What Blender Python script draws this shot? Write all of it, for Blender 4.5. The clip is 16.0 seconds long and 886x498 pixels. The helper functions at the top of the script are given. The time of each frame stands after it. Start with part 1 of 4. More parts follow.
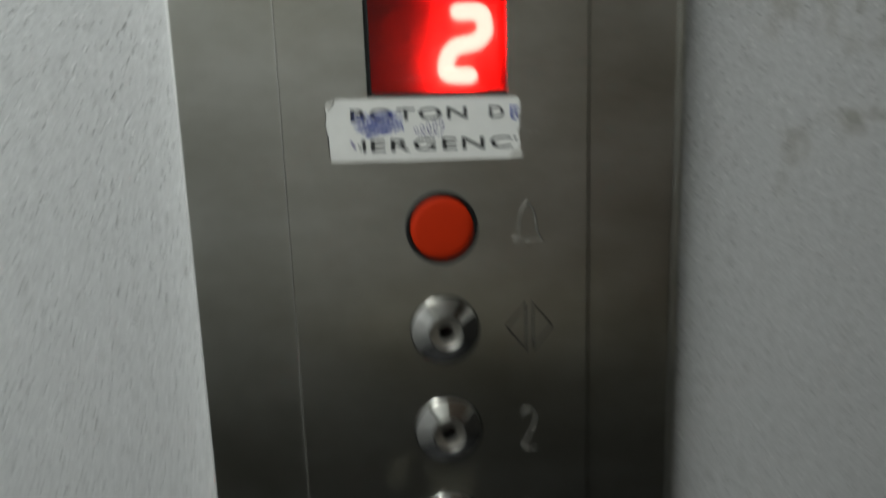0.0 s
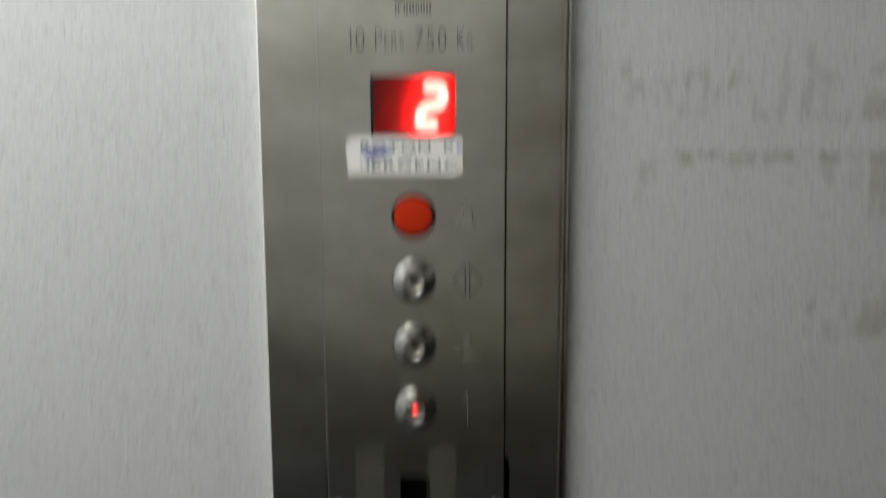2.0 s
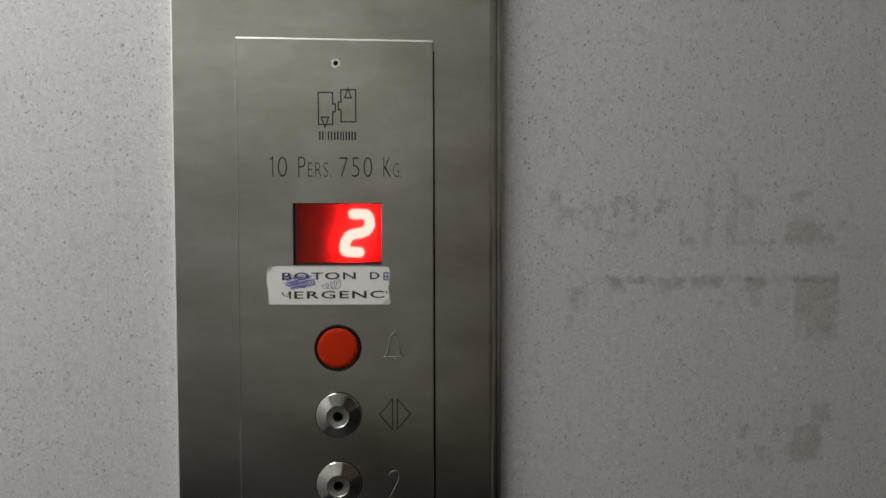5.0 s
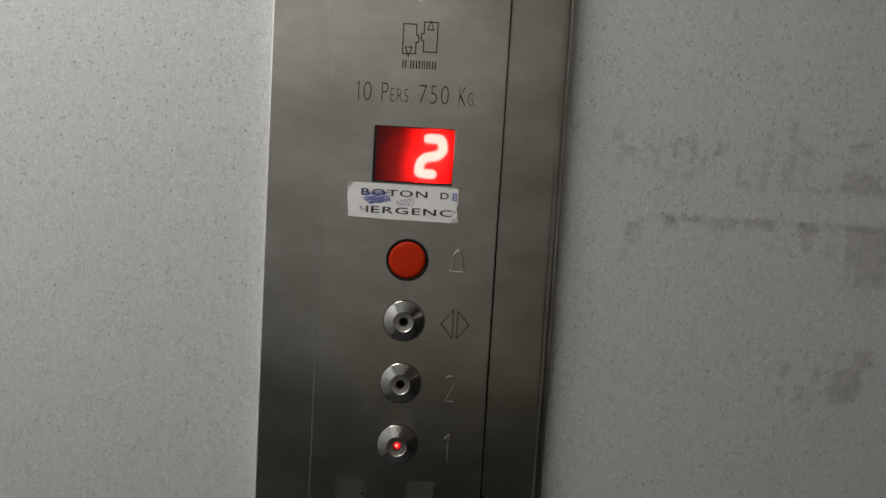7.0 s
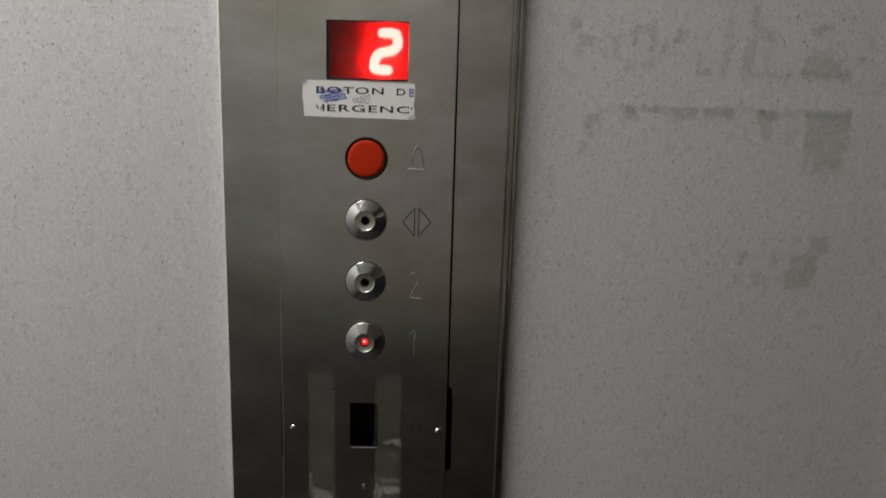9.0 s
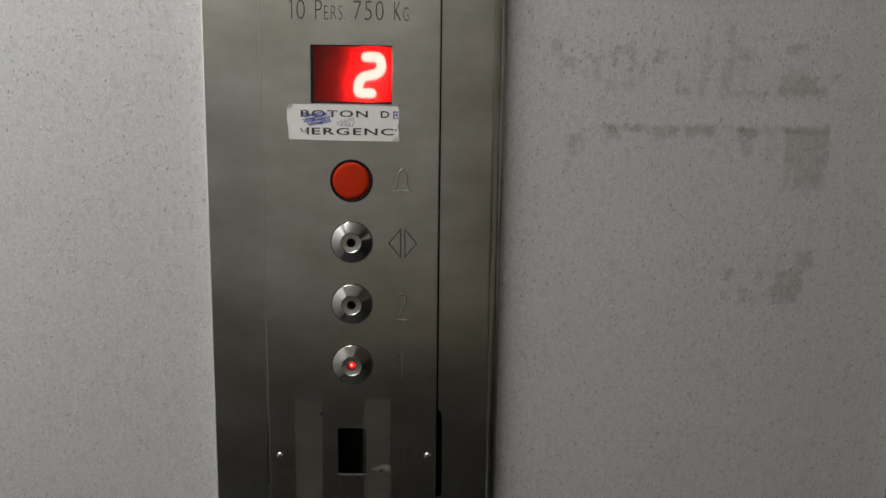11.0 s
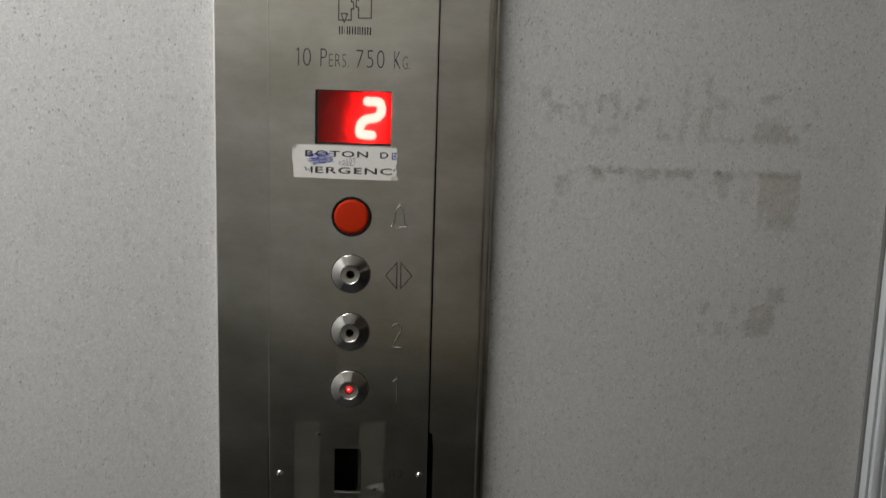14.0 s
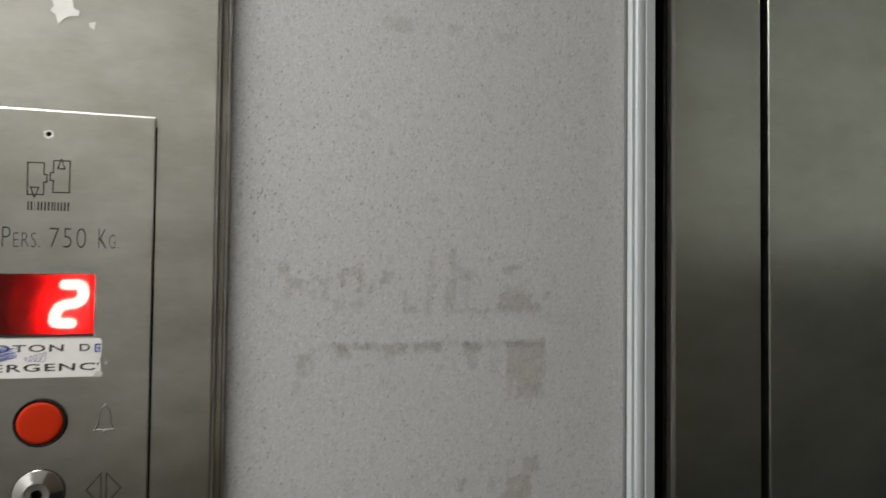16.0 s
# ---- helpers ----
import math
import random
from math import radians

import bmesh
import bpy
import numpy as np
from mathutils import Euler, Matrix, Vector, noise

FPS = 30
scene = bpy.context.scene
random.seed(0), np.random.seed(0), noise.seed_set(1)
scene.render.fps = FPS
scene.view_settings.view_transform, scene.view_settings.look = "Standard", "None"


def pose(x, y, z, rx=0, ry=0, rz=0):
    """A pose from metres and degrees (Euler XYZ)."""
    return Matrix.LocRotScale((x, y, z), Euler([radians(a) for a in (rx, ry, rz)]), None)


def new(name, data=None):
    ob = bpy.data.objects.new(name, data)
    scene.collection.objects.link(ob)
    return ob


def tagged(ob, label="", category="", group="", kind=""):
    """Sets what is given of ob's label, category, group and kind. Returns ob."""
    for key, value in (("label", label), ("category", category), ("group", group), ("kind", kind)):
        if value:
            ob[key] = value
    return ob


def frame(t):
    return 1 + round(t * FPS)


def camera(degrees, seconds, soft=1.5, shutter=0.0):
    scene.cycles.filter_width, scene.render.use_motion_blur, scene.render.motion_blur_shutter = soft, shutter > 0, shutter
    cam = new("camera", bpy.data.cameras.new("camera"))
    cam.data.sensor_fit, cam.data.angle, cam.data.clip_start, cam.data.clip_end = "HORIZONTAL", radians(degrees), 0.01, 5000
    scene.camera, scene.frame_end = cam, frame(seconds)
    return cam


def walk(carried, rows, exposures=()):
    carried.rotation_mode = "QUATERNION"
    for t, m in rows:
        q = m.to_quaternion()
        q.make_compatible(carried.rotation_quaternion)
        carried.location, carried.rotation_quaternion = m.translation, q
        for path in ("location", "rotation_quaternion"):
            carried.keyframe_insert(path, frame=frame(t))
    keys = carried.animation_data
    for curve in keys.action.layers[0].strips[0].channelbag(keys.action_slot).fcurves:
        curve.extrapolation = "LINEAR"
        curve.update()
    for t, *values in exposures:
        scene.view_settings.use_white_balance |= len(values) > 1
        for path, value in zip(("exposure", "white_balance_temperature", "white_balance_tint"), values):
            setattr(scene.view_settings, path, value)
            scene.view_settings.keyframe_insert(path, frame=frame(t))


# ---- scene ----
cam = camera(71.1, 16.0, 1.5, 0.5)
PATH = [
    (0, (-0.0205, -0.2654, 1.2856), (80.43, 1.93, -4.79)),
    (0.1, (-0.0085, -0.2909, 1.2720), (79.92, 1.25, -2.89)),
    (0.2, (-0.0002, -0.3139, 1.2615), (79.37, 1.70, -1.52)),
    (0.5, (0.0210, -0.3669, 1.2519), (78.55, 2.80, -2.21)),
    (1, (0.0352, -0.4191, 1.2415), (75.08, 0.66, 3.49)),
    (1.5, (0.0361, -0.4570, 1.2047), (74.29, 2.00, 3.16)),
    (1.8, (0.0198, -0.4404, 1.2406), (78.90, -0.40, -0.43)),
    (1.9, (0.0182, -0.4433, 1.2425), (82.55, 0.10, -0.58)),
    (2, (0.0186, -0.4378, 1.2728), (84.00, 0.25, -0.30)),
    (2.1, (0.0146, -0.4267, 1.2948), (87.30, 0.22, -1.12)),
    (2.2, (0.0150, -0.4240, 1.3000), (88.10, 0.98, -1.79)),
    (2.5, (0.0251, -0.4073, 1.3113), (84.96, 1.06, -3.14)),
    (3, (0.0281, -0.4131, 1.3281), (87.86, -0.01, -2.91)),
    (3.5, (0.0284, -0.4195, 1.3342), (88.02, -0.20, -3.16)),
    (4, (0.0379, -0.4226, 1.3402), (88.09, 0.05, -3.42)),
    (4.2, (0.0373, -0.4185, 1.3423), (87.91, 0.24, -4.28)),
    (6.3, (0.0482, -0.4404, 1.3073), (88.23, -1.73, -1.76)),
    (6.5, (0.0390, -0.4479, 1.3087), (86.75, -2.52, -0.48)),
    (7, (0.0269, -0.4572, 1.2907), (86.10, -3.33, 0.35)),
    (7.5, (0.0424, -0.4627, 1.2973), (84.28, -2.52, 0.30)),
    (8, (0.0468, -0.4571, 1.2790), (83.93, -3.03, -1.63)),
    (8.5, (0.0574, -0.4537, 1.2856), (81.85, -2.48, -2.44)),
    (9, (0.0531, -0.4630, 1.2636), (80.22, -1.60, -0.39)),
    (9.2, (0.0540, -0.4652, 1.2557), (80.52, -1.81, -0.44)),
    (11.3, (0.0573, -0.4629, 1.2584), (84.20, -0.58, -1.37)),
    (11.5, (0.0551, -0.4646, 1.2912), (86.22, -0.51, -1.41)),
    (12, (0.0543, -0.4673, 1.3501), (89.45, -0.42, -1.78)),
    (12.4, (0.0506, -0.4765, 1.3353), (84.88, -0.82, -1.11)),
    (12.5, (0.0574, -0.4786, 1.3186), (84.60, -0.68, 0.17)),
    (12.6, (0.0488, -0.4841, 1.3012), (83.47, -1.62, -0.31)),
    (13, (0.0457, -0.4896, 1.2884), (83.01, -1.92, -1.38)),
    (13.5, (0.0546, -0.4925, 1.2836), (82.70, -2.43, -1.19)),
    (14, (0.0591, -0.4906, 1.2818), (83.53, -1.66, -1.42)),
    (14.4, (0.0737, -0.4793, 1.3135), (89.68, -2.95, -4.82)),
    (14.5, (0.0833, -0.4743, 1.3170), (89.20, -2.51, -6.39)),
    (14.6, (0.0938, -0.4718, 1.3223), (89.14, -2.02, -8.06)),
    (15, (0.1167, -0.4716, 1.3297), (89.70, -0.29, -10.51)),
    (15.2, (0.1348, -0.4717, 1.3323), (89.93, 0.15, -11.57)),
    (15.4, (0.1383, -0.4656, 1.3319), (88.77, -0.28, -13.37)),
    (15.5, (0.1388, -0.4644, 1.3329), (89.45, 0.34, -14.05)),
    (15.8, (0.1411, -0.4662, 1.3499), (90.80, 0.13, -14.54)),
    (16, (0.1442, -0.4642, 1.3557), (91.54, -0.63, -15.42)),
]
walk(cam, [(t, pose(*p, *r)) for t, p, r in PATH],
     [(0.0, -0.46, 6150, 3), (0.5, -0.42, 6080, 3), (1.0, -0.17, 5950, 0), (1.5, 0.02, 6180, 0), (2.0, 0.0, 6350, 7), (2.5, -0.25, 6500, 10), (3.5, -0.44, 6550, 11),
      (6.5, -0.53, 6500, 11), (8.0, -0.52, 6500, 11), (8.5, -0.40, 6500, 11), (9.2, -0.4, 6550, 11), (11.5, -0.38, 6500, 11), (12.0, -0.47, 6550, 11), (14.0, -0.33, 6550, 11), (14.6, -0.20, 6550, 11), (15.2, -0.06, 6500, 10), (16.0, 0.1, 6500, 10)])

# ---------------------------------------------------------------- light
lamp = bpy.data.lights.new("ceiling_lamp", "AREA")
lamp.shape, lamp.size, lamp.size_y = "RECTANGLE", 0.30, 0.70
lamp.energy, lamp.color = 18.3, (0.985, 0.985, 0.955)
lamp_ob = new("ceiling_lamp", lamp)
lamp_ob.matrix_world = pose(-0.52, -0.42, 2.168)
tagged(lamp_ob, kind="structure")


# ---------------------------------------------------------------- materials
def material(name):
    m = bpy.data.materials.new(name)
    m.use_nodes = True
    return m, m.node_tree.nodes, m.node_tree.links, m.node_tree.nodes["Principled BSDF"]


def mapped(nodes, links, scale):
    co = nodes.new("ShaderNodeTexCoord")
    mp = nodes.new("ShaderNodeMapping")
    mp.inputs["Scale"].default_value = scale
    links.new(co.outputs["Object"], mp.inputs["Vector"])
    return mp.outputs["Vector"]


def noise_tex(nodes, links, vec, scale, detail=3.0, rough=0.5):
    n = nodes.new("ShaderNodeTexNoise")
    n.inputs["Scale"].default_value = scale
    n.inputs["Detail"].default_value = detail
    n.inputs["Roughness"].default_value = rough
    links.new(vec, n.inputs["Vector"])
    return n.outputs["Fac"]


def ramp(nodes, links, src, stops):
    r = nodes.new("ShaderNodeValToRGB")
    el = r.color_ramp.elements
    while len(el) < len(stops):
        el.new(0.5)
    for e, (p, c) in zip(el, stops):
        e.position, e.color = p, (c, c, c, 1) if isinstance(c, (int, float)) else (*c, 1)
    links.new(src, r.inputs["Fac"])
    return r.outputs["Color"]


def mix(nodes, links, fac, a, b, mode="MIX"):
    n = nodes.new("ShaderNodeMix")
    n.data_type, n.blend_type = "RGBA", mode
    for sock, v in ((n.inputs["Factor"], fac), (n.inputs["A"], a), (n.inputs["B"], b)):
        if isinstance(v, bpy.types.NodeSocket):
            links.new(v, sock)
        elif isinstance(v, (int, float)):
            sock.default_value = v
        else:
            sock.default_value = (*v, 1)
    return n.outputs["Result"]


def math_node(nodes, links, op, a, b=0.0):
    n = nodes.new("ShaderNodeMath")
    n.operation = op
    for sock, v in zip(n.inputs, (a, b)):
        if isinstance(v, bpy.types.NodeSocket):
            links.new(v, sock)
        else:
            sock.default_value = v
    return n.outputs["Value"]


def bump(nodes, links, bsdf, height, strength, distance):
    b = nodes.new("ShaderNodeBump")
    b.inputs["Strength"].default_value = strength
    b.inputs["Distance"].default_value = distance
    links.new(height, b.inputs["Height"])
    links.new(b.outputs["Normal"], bsdf.inputs["Normal"])


def plain(name, colour, rough=0.5, metal=0.0, vary=0.12, scale=60.0):
    m, n, l, b = material(name)
    f = noise_tex(n, l, mapped(n, l, (1, 1, 1)), scale, 4)
    dark = [c * (1 - vary) for c in colour]
    lite = [min(1, c * (1 + vary)) for c in colour]
    l.new(mix(n, l, f, dark, lite), b.inputs["Base Color"])
    b.inputs["Roughness"].default_value = rough
    b.inputs["Metallic"].default_value = metal
    return m


def brushed(name, colour, rough, aniso, grain=(16, 16, 1500), tangent=(1, 0, 0), cloud=0.8):
    """Stainless steel with a fine brushed grain, smudges and a few fine scratches."""
    m, n, l, b = material(name)
    g = noise_tex(n, l, mapped(n, l, grain), 1.0, 4, 0.65)
    smudge = noise_tex(n, l, mapped(n, l, (13, 13, 24)), 1.0, 6, 0.62)
    band = noise_tex(n, l, mapped(n, l, (2.2, 2.2, 34)), 1.0, 3, 0.5)
    tone = mix(n, l, ramp(n, l, g, ((0.3, 0.0), (0.7, 1.0))), [c * 0.975 for c in colour], [min(1, c * 1.02) for c in colour])
    tone = mix(n, l, cloud, tone, ramp(n, l, smudge, ((0.32, (0.66, 0.65, 0.60)), (0.66, 1.0))), "MULTIPLY")
    tone = mix(n, l, 0.22, tone, ramp(n, l, band, ((0.3, 0.78), (0.7, 1.0))), "MULTIPLY")
    l.new(tone, b.inputs["Base Color"])
    r = math_node(n, l, "MULTIPLY_ADD", g, 0.03)
    r2 = math_node(n, l, "MULTIPLY", smudge, 0.10)
    rr = math_node(n, l, "ADD", r, r2)
    r.node.inputs[2].default_value = rough - 0.065
    l.new(rr, b.inputs["Roughness"])
    b.inputs["Metallic"].default_value = 1.0
    b.inputs["Anisotropic"].default_value = aniso
    t = n.new("ShaderNodeCombineXYZ")
    for k in range(3):
        t.inputs[k].default_value = tangent[k]
    l.new(t.outputs["Vector"], b.inputs["Tangent"])
    bump(n, l, b, g, 0.035, 0.0003)
    return m


def laminate(name):
    """Smooth light grey laminate, strewn with small dark pits, soft grey specks and a few pale chips, on a fine pebbled relief."""
    m, n, l, b = material(name)
    vec = mapped(n, l, (1, 1, 0.75))
    warp = n.new("ShaderNodeTexNoise")
    warp.inputs["Scale"].default_value = 420
    l.new(vec, warp.inputs["Vector"])
    bent = n.new("ShaderNodeVectorMath")
    bent.operation = "MULTIPLY_ADD"
    l.new(warp.outputs["Color"], bent.inputs[0])
    bent.inputs[1].default_value = (0.0024, 0.0024, 0.0024)
    l.new(vec, bent.inputs[2])

    def chips(scale, shift, big, power):
        """Strewn chips of uneven size: 1 inside a chip, 0 outside."""
        mp = n.new("ShaderNodeMapping")
        mp.inputs["Location"].default_value = (shift, shift * 0.7, shift * 1.3)
        l.new(bent.outputs["Vector"], mp.inputs["Vector"])
        v = n.new("ShaderNodeTexVoronoi")
        v.inputs["Scale"].default_value = scale
        l.new(mp.outputs["Vector"], v.inputs["Vector"])
        split = n.new("ShaderNodeSeparateColor")
        l.new(v.outputs["Color"], split.inputs["Color"])
        size = math_node(n, l, "MULTIPLY", math_node(n, l, "POWER", split.outputs["Red"], power), big)
        inside = math_node(n, l, "SUBTRACT", size, v.outputs["Distance"])
        return ramp(n, l, math_node(n, l, "MULTIPLY", inside, 3.0), ((0.0, 0.0), (0.45, 1.0)))

    def strength(mask, k):
        return math_node(n, l, "MULTIPLY", mask, k)

    pits = chips(400, 0.0, 0.40, 3.2)
    dots = chips(600, 5.3, 0.42, 1.8)
    blots = chips(170, 17.3, 0.62, 2.2)
    pale = chips(520, 7.7, 0.40, 2.6)
    cloud = noise_tex(n, l, vec, 7, 4)
    soft = noise_tex(n, l, vec, 260, 3)
    grain = noise_tex(n, l, vec, 700, 2)
    base = mix(n, l, cloud, (0.660, 0.658, 0.652), (0.720, 0.718, 0.713))
    base = mix(n, l, soft, [0.555, 0.552, 0.548], base)
    base = mix(n, l, ramp(n, l, grain, ((0.42, 0.20), (0.60, 0.0))), base, (0.30, 0.295, 0.29))
    base = mix(n, l, strength(blots, 0.11), base, (0.22, 0.215, 0.205))
    base = mix(n, l, strength(pale, 0.60), base, (0.86, 0.85, 0.83))
    base = mix(n, l, strength(dots, 0.36), base, (0.12, 0.115, 0.11))
    base = mix(n, l, strength(pits, 0.28), base, (0.10, 0.095, 0.09))
    l.new(base, b.inputs["Base Color"])
    b.inputs["Roughness"].default_value = 0.42
    b.inputs["Specular IOR Level"].default_value = 0.35
    pebble = noise_tex(n, l, vec, 420, 2)
    h = math_node(n, l, "SUBTRACT", math_node(n, l, "ADD", strength(pebble, 0.55), strength(pale, 0.5)), math_node(n, l, "ADD", strength(pits, 1.2), strength(dots, 0.5)))
    bump(n, l, b, h, 0.75, 0.0006)
    return m


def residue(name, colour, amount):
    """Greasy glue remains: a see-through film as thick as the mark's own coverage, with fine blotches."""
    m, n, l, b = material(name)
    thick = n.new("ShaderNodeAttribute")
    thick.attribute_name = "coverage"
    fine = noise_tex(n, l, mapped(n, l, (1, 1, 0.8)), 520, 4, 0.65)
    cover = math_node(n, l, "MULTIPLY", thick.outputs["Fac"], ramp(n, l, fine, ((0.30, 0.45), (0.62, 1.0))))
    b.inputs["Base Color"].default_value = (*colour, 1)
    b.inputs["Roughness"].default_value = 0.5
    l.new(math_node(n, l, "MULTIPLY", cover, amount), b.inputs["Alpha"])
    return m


def clear_tape(name, colour, amount):
    """Old clear tape: an even, slightly streaky film with crisp sides."""
    m, n, l, b = material(name)
    streak = noise_tex(n, l, mapped(n, l, (60, 60, 14)), 1.0, 4, 0.6)
    blot = noise_tex(n, l, mapped(n, l, (1, 1, 0.6)), 150, 4, 0.6)
    cover = math_node(n, l, "MULTIPLY", ramp(n, l, streak, ((0.3, 0.55), (0.7, 1.0))), ramp(n, l, blot, ((0.3, 0.72), (0.65, 1.0))))
    b.inputs["Base Color"].default_value = (*colour, 1)
    b.inputs["Roughness"].default_value = 0.4
    l.new(math_node(n, l, "MULTIPLY", cover, amount), b.inputs["Alpha"])
    return m


def glowing(name, colour, strength):
    m, n, l, b = material(name)
    b.inputs["Base Color"].default_value = (*[c * 0.5 for c in colour], 1)
    b.inputs["Emission Color"].default_value = (*colour, 1)
    b.inputs["Emission Strength"].default_value = strength
    return m


def tinted_pane(name, colour):
    m, n, l, b = material(name)
    tr = n.new("ShaderNodeBsdfTransparent")
    tr.inputs["Color"].default_value = (*colour, 1)
    gl = n.new("ShaderNodeBsdfGlossy")
    gl.inputs["Roughness"].default_value = 0.18
    fr = n.new("ShaderNodeFresnel")
    fr.inputs["IOR"].default_value = 1.35
    haze = []
    for rough in (0.30, 0.75):
        rf = n.new("ShaderNodeBsdfRefraction")
        rf.inputs["Color"].default_value = (*colour, 1)
        rf.inputs["IOR"].default_value = 1.30
        rf.inputs["Roughness"].default_value = rough
        haze.append(rf.outputs["BSDF"])
    soft = n.new("ShaderNodeMixShader")
    soft.inputs["Fac"].default_value = 0.55
    l.new(haze[0], soft.inputs[1])
    l.new(haze[1], soft.inputs[2])
    body = n.new("ShaderNodeMixShader")
    body.inputs["Fac"].default_value = 0.82
    l.new(tr.outputs["BSDF"], body.inputs[1])
    l.new(soft.outputs["Shader"], body.inputs[2])
    ms = n.new("ShaderNodeMixShader")
    l.new(fr.outputs["Fac"], ms.inputs["Fac"])
    l.new(body.outputs["Shader"], ms.inputs[1])
    l.new(gl.outputs["BSDF"], ms.inputs[2])
    l.new(ms.outputs["Shader"], n["Material Output"].inputs["Surface"])
    return m


LAMINATE = laminate("speckled_laminate")
STEEL = brushed("brushed_steel_column", (0.640, 0.632, 0.585), 0.315, 0.65)
PLATE = brushed("brushed_steel_plate", (0.675, 0.664, 0.614), 0.312, 0.68)
DOOR_STEEL = brushed("brushed_steel_door", (0.72, 0.76, 0.69), 0.34, 0.75, cloud=0.45)
BUTTON_STEEL = plain("turned_steel", (0.70, 0.69, 0.665), 0.10, 1.0, 0.06, 220)
DISH_STEEL = plain("matte_turned_steel", (0.62, 0.60, 0.55), 0.34, 1.0, 0.10, 260)
SCREW_STEEL = plain("screw_steel", (0.75, 0.74, 0.72), 0.22, 1.0, 0.1, 300)
EDGE_STEEL = plain("pale_edge_steel", (0.80, 0.79, 0.77), 0.45, 0.7, 0.05, 90)
LINE_STEEL = plain("dull_cut_edge", (0.58, 0.57, 0.54), 0.42, 1.0, 0.15, 200)
ALUMINIUM = plain("anodised_aluminium", (0.60, 0.635, 0.65), 0.42, 0.1, 0.05, 40)
ENGRAVED = plain("engraved_line", (0.018, 0.017, 0.015), 0.6, 0.0, 0.25, 400)
GROOVE = plain("engraved_bright_groove", (0.32, 0.305, 0.275), 0.5, 0.7, 0.2, 400)
ENGRAVED_THIN = plain("engraving_and_flank_shade", (0.034, 0.032, 0.029), 0.55, 0.0, 0.25, 400)
BLACK = plain("black_plastic", (0.012, 0.012, 0.012), 0.45, 0.0, 0.3, 150)
BEZEL = plain("matte_black_bezel", (0.008, 0.008, 0.008), 0.75, 0.0, 0.3, 150)
BEZEL.node_tree.nodes["Principled BSDF"].inputs["Specular IOR Level"].default_value = 0.2
CAVITY_SHADE = plain("black_cavity_shade", (0.006, 0.006, 0.006), 0.9, 0.0, 0.3, 50)
RED_CAP = plain("red_plastic", (0.51, 0.025, 0.002), 0.6, 0.0, 0.08, 120)
RED_CAP.node_tree.nodes["Principled BSDF"].inputs["Specular IOR Level"].default_value = 0.15
RED_BACK = plain("red_display_back", (0.55, 0.010, 0.016), 0.5, 0.0, 0.2, 500)
RED_MODULE = plain("dark_red_module", (0.20, 0.004, 0.006), 0.5, 0.0, 0.45, 420)
RED_DARK = plain("dark_red_segment", (0.26, 0.006, 0.008), 0.5, 0.0, 0.2, 500)
PANE = tinted_pane("red_acrylic", (0.92, 0.36, 0.36))
DIGIT = glowing("lit_digit", (1.0, 0.17, 0.14), 100.0)
LED = glowing("lit_led", (1.0, 0.02, 0.02), 1.3)
HOT_LED = glowing("led_core", (1.0, 0.22, 0.20), 5.0)
LED_OFF = plain("unlit_led", (0.02, 0.003, 0.003), 0.6, 0.0, 0.2, 500)
PAPER = plain("white_paper", (0.83, 0.815, 0.775), 0.75, 0.0, 0.06, 180)
PAPER_DIRTY = plain("soiled_paper", (0.60, 0.58, 0.53), 0.8, 0.0, 0.15, 180)
INK = plain("black_ink", (0.035, 0.034, 0.034), 0.7, 0.0, 0.2, 500)
BLUE_PEN = plain("blue_pen", (0.05, 0.08, 0.42), 0.6, 0.0, 0.2, 500)
VIOLET_PEN = plain("violet_pen", (0.18, 0.15, 0.30), 0.6, 0.0, 0.2, 500)
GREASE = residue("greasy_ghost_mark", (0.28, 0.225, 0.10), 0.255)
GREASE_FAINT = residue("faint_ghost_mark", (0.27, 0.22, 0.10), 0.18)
TAPE = clear_tape("old_tape_film", (0.45, 0.45, 0.36), 0.045)
TAPE_WHITE = residue("whitened_tape", (0.66, 0.64, 0.55), 0.62)
CLOUDY = residue("cloudy_tape", (0.50, 0.48, 0.36), 0.19)
HAZE = residue("grease_haze", (0.52, 0.48, 0.36), 0.20)
SCRATCH = plain("bright_scratch", (0.52, 0.51, 0.49), 0.6, 0.3, 0.1, 300)
FLOOR_MAT = plain("dark_rubber_floor", (0.035, 0.035, 0.037), 0.7, 0.0, 0.3, 120)
CEILING_MAT = plain("white_ceiling_sheet", (0.72, 0.72, 0.70), 0.5, 0.0, 0.04, 20)
# tones of unseen panels, chosen for what the steel reflects
REFLECT_DARK = plain("reflected_dark", (0.048, 0.046, 0.042), 0.5, 0.0, 0.2, 8)
REFLECT_LIGHT = plain("reflected_light_grey", (0.47, 0.46, 0.445), 0.5, 0.0, 0.1, 8)
REFLECT_GREY = plain("reflected_mid_grey", (0.17, 0.17, 0.16), 0.5, 0.0, 0.1, 8)
REFLECT_CREAM = plain("reflected_cream", (0.80, 0.70, 0.50), 0.5, 0.0, 0.06, 8)
REFLECT_BROWN = plain("reflected_brown", (0.19, 0.145, 0.115), 0.5, 0.0, 0.15, 8)
REFLECT_PALE = plain("reflected_pale", (0.74, 0.74, 0.70), 0.5, 0.0, 0.06, 8)
DIFFUSER = glowing("lamp_diffuser", (1.0, 0.985, 0.965), 1.2)
GROOVE_GREY = plain("grey_joint", (0.16, 0.16, 0.155), 0.7, 0.0, 0.1, 60)
DOOR_SHADE = plain("door_gap_shade", (0.01, 0.011, 0.010), 0.8, 0.0, 0.3, 30)


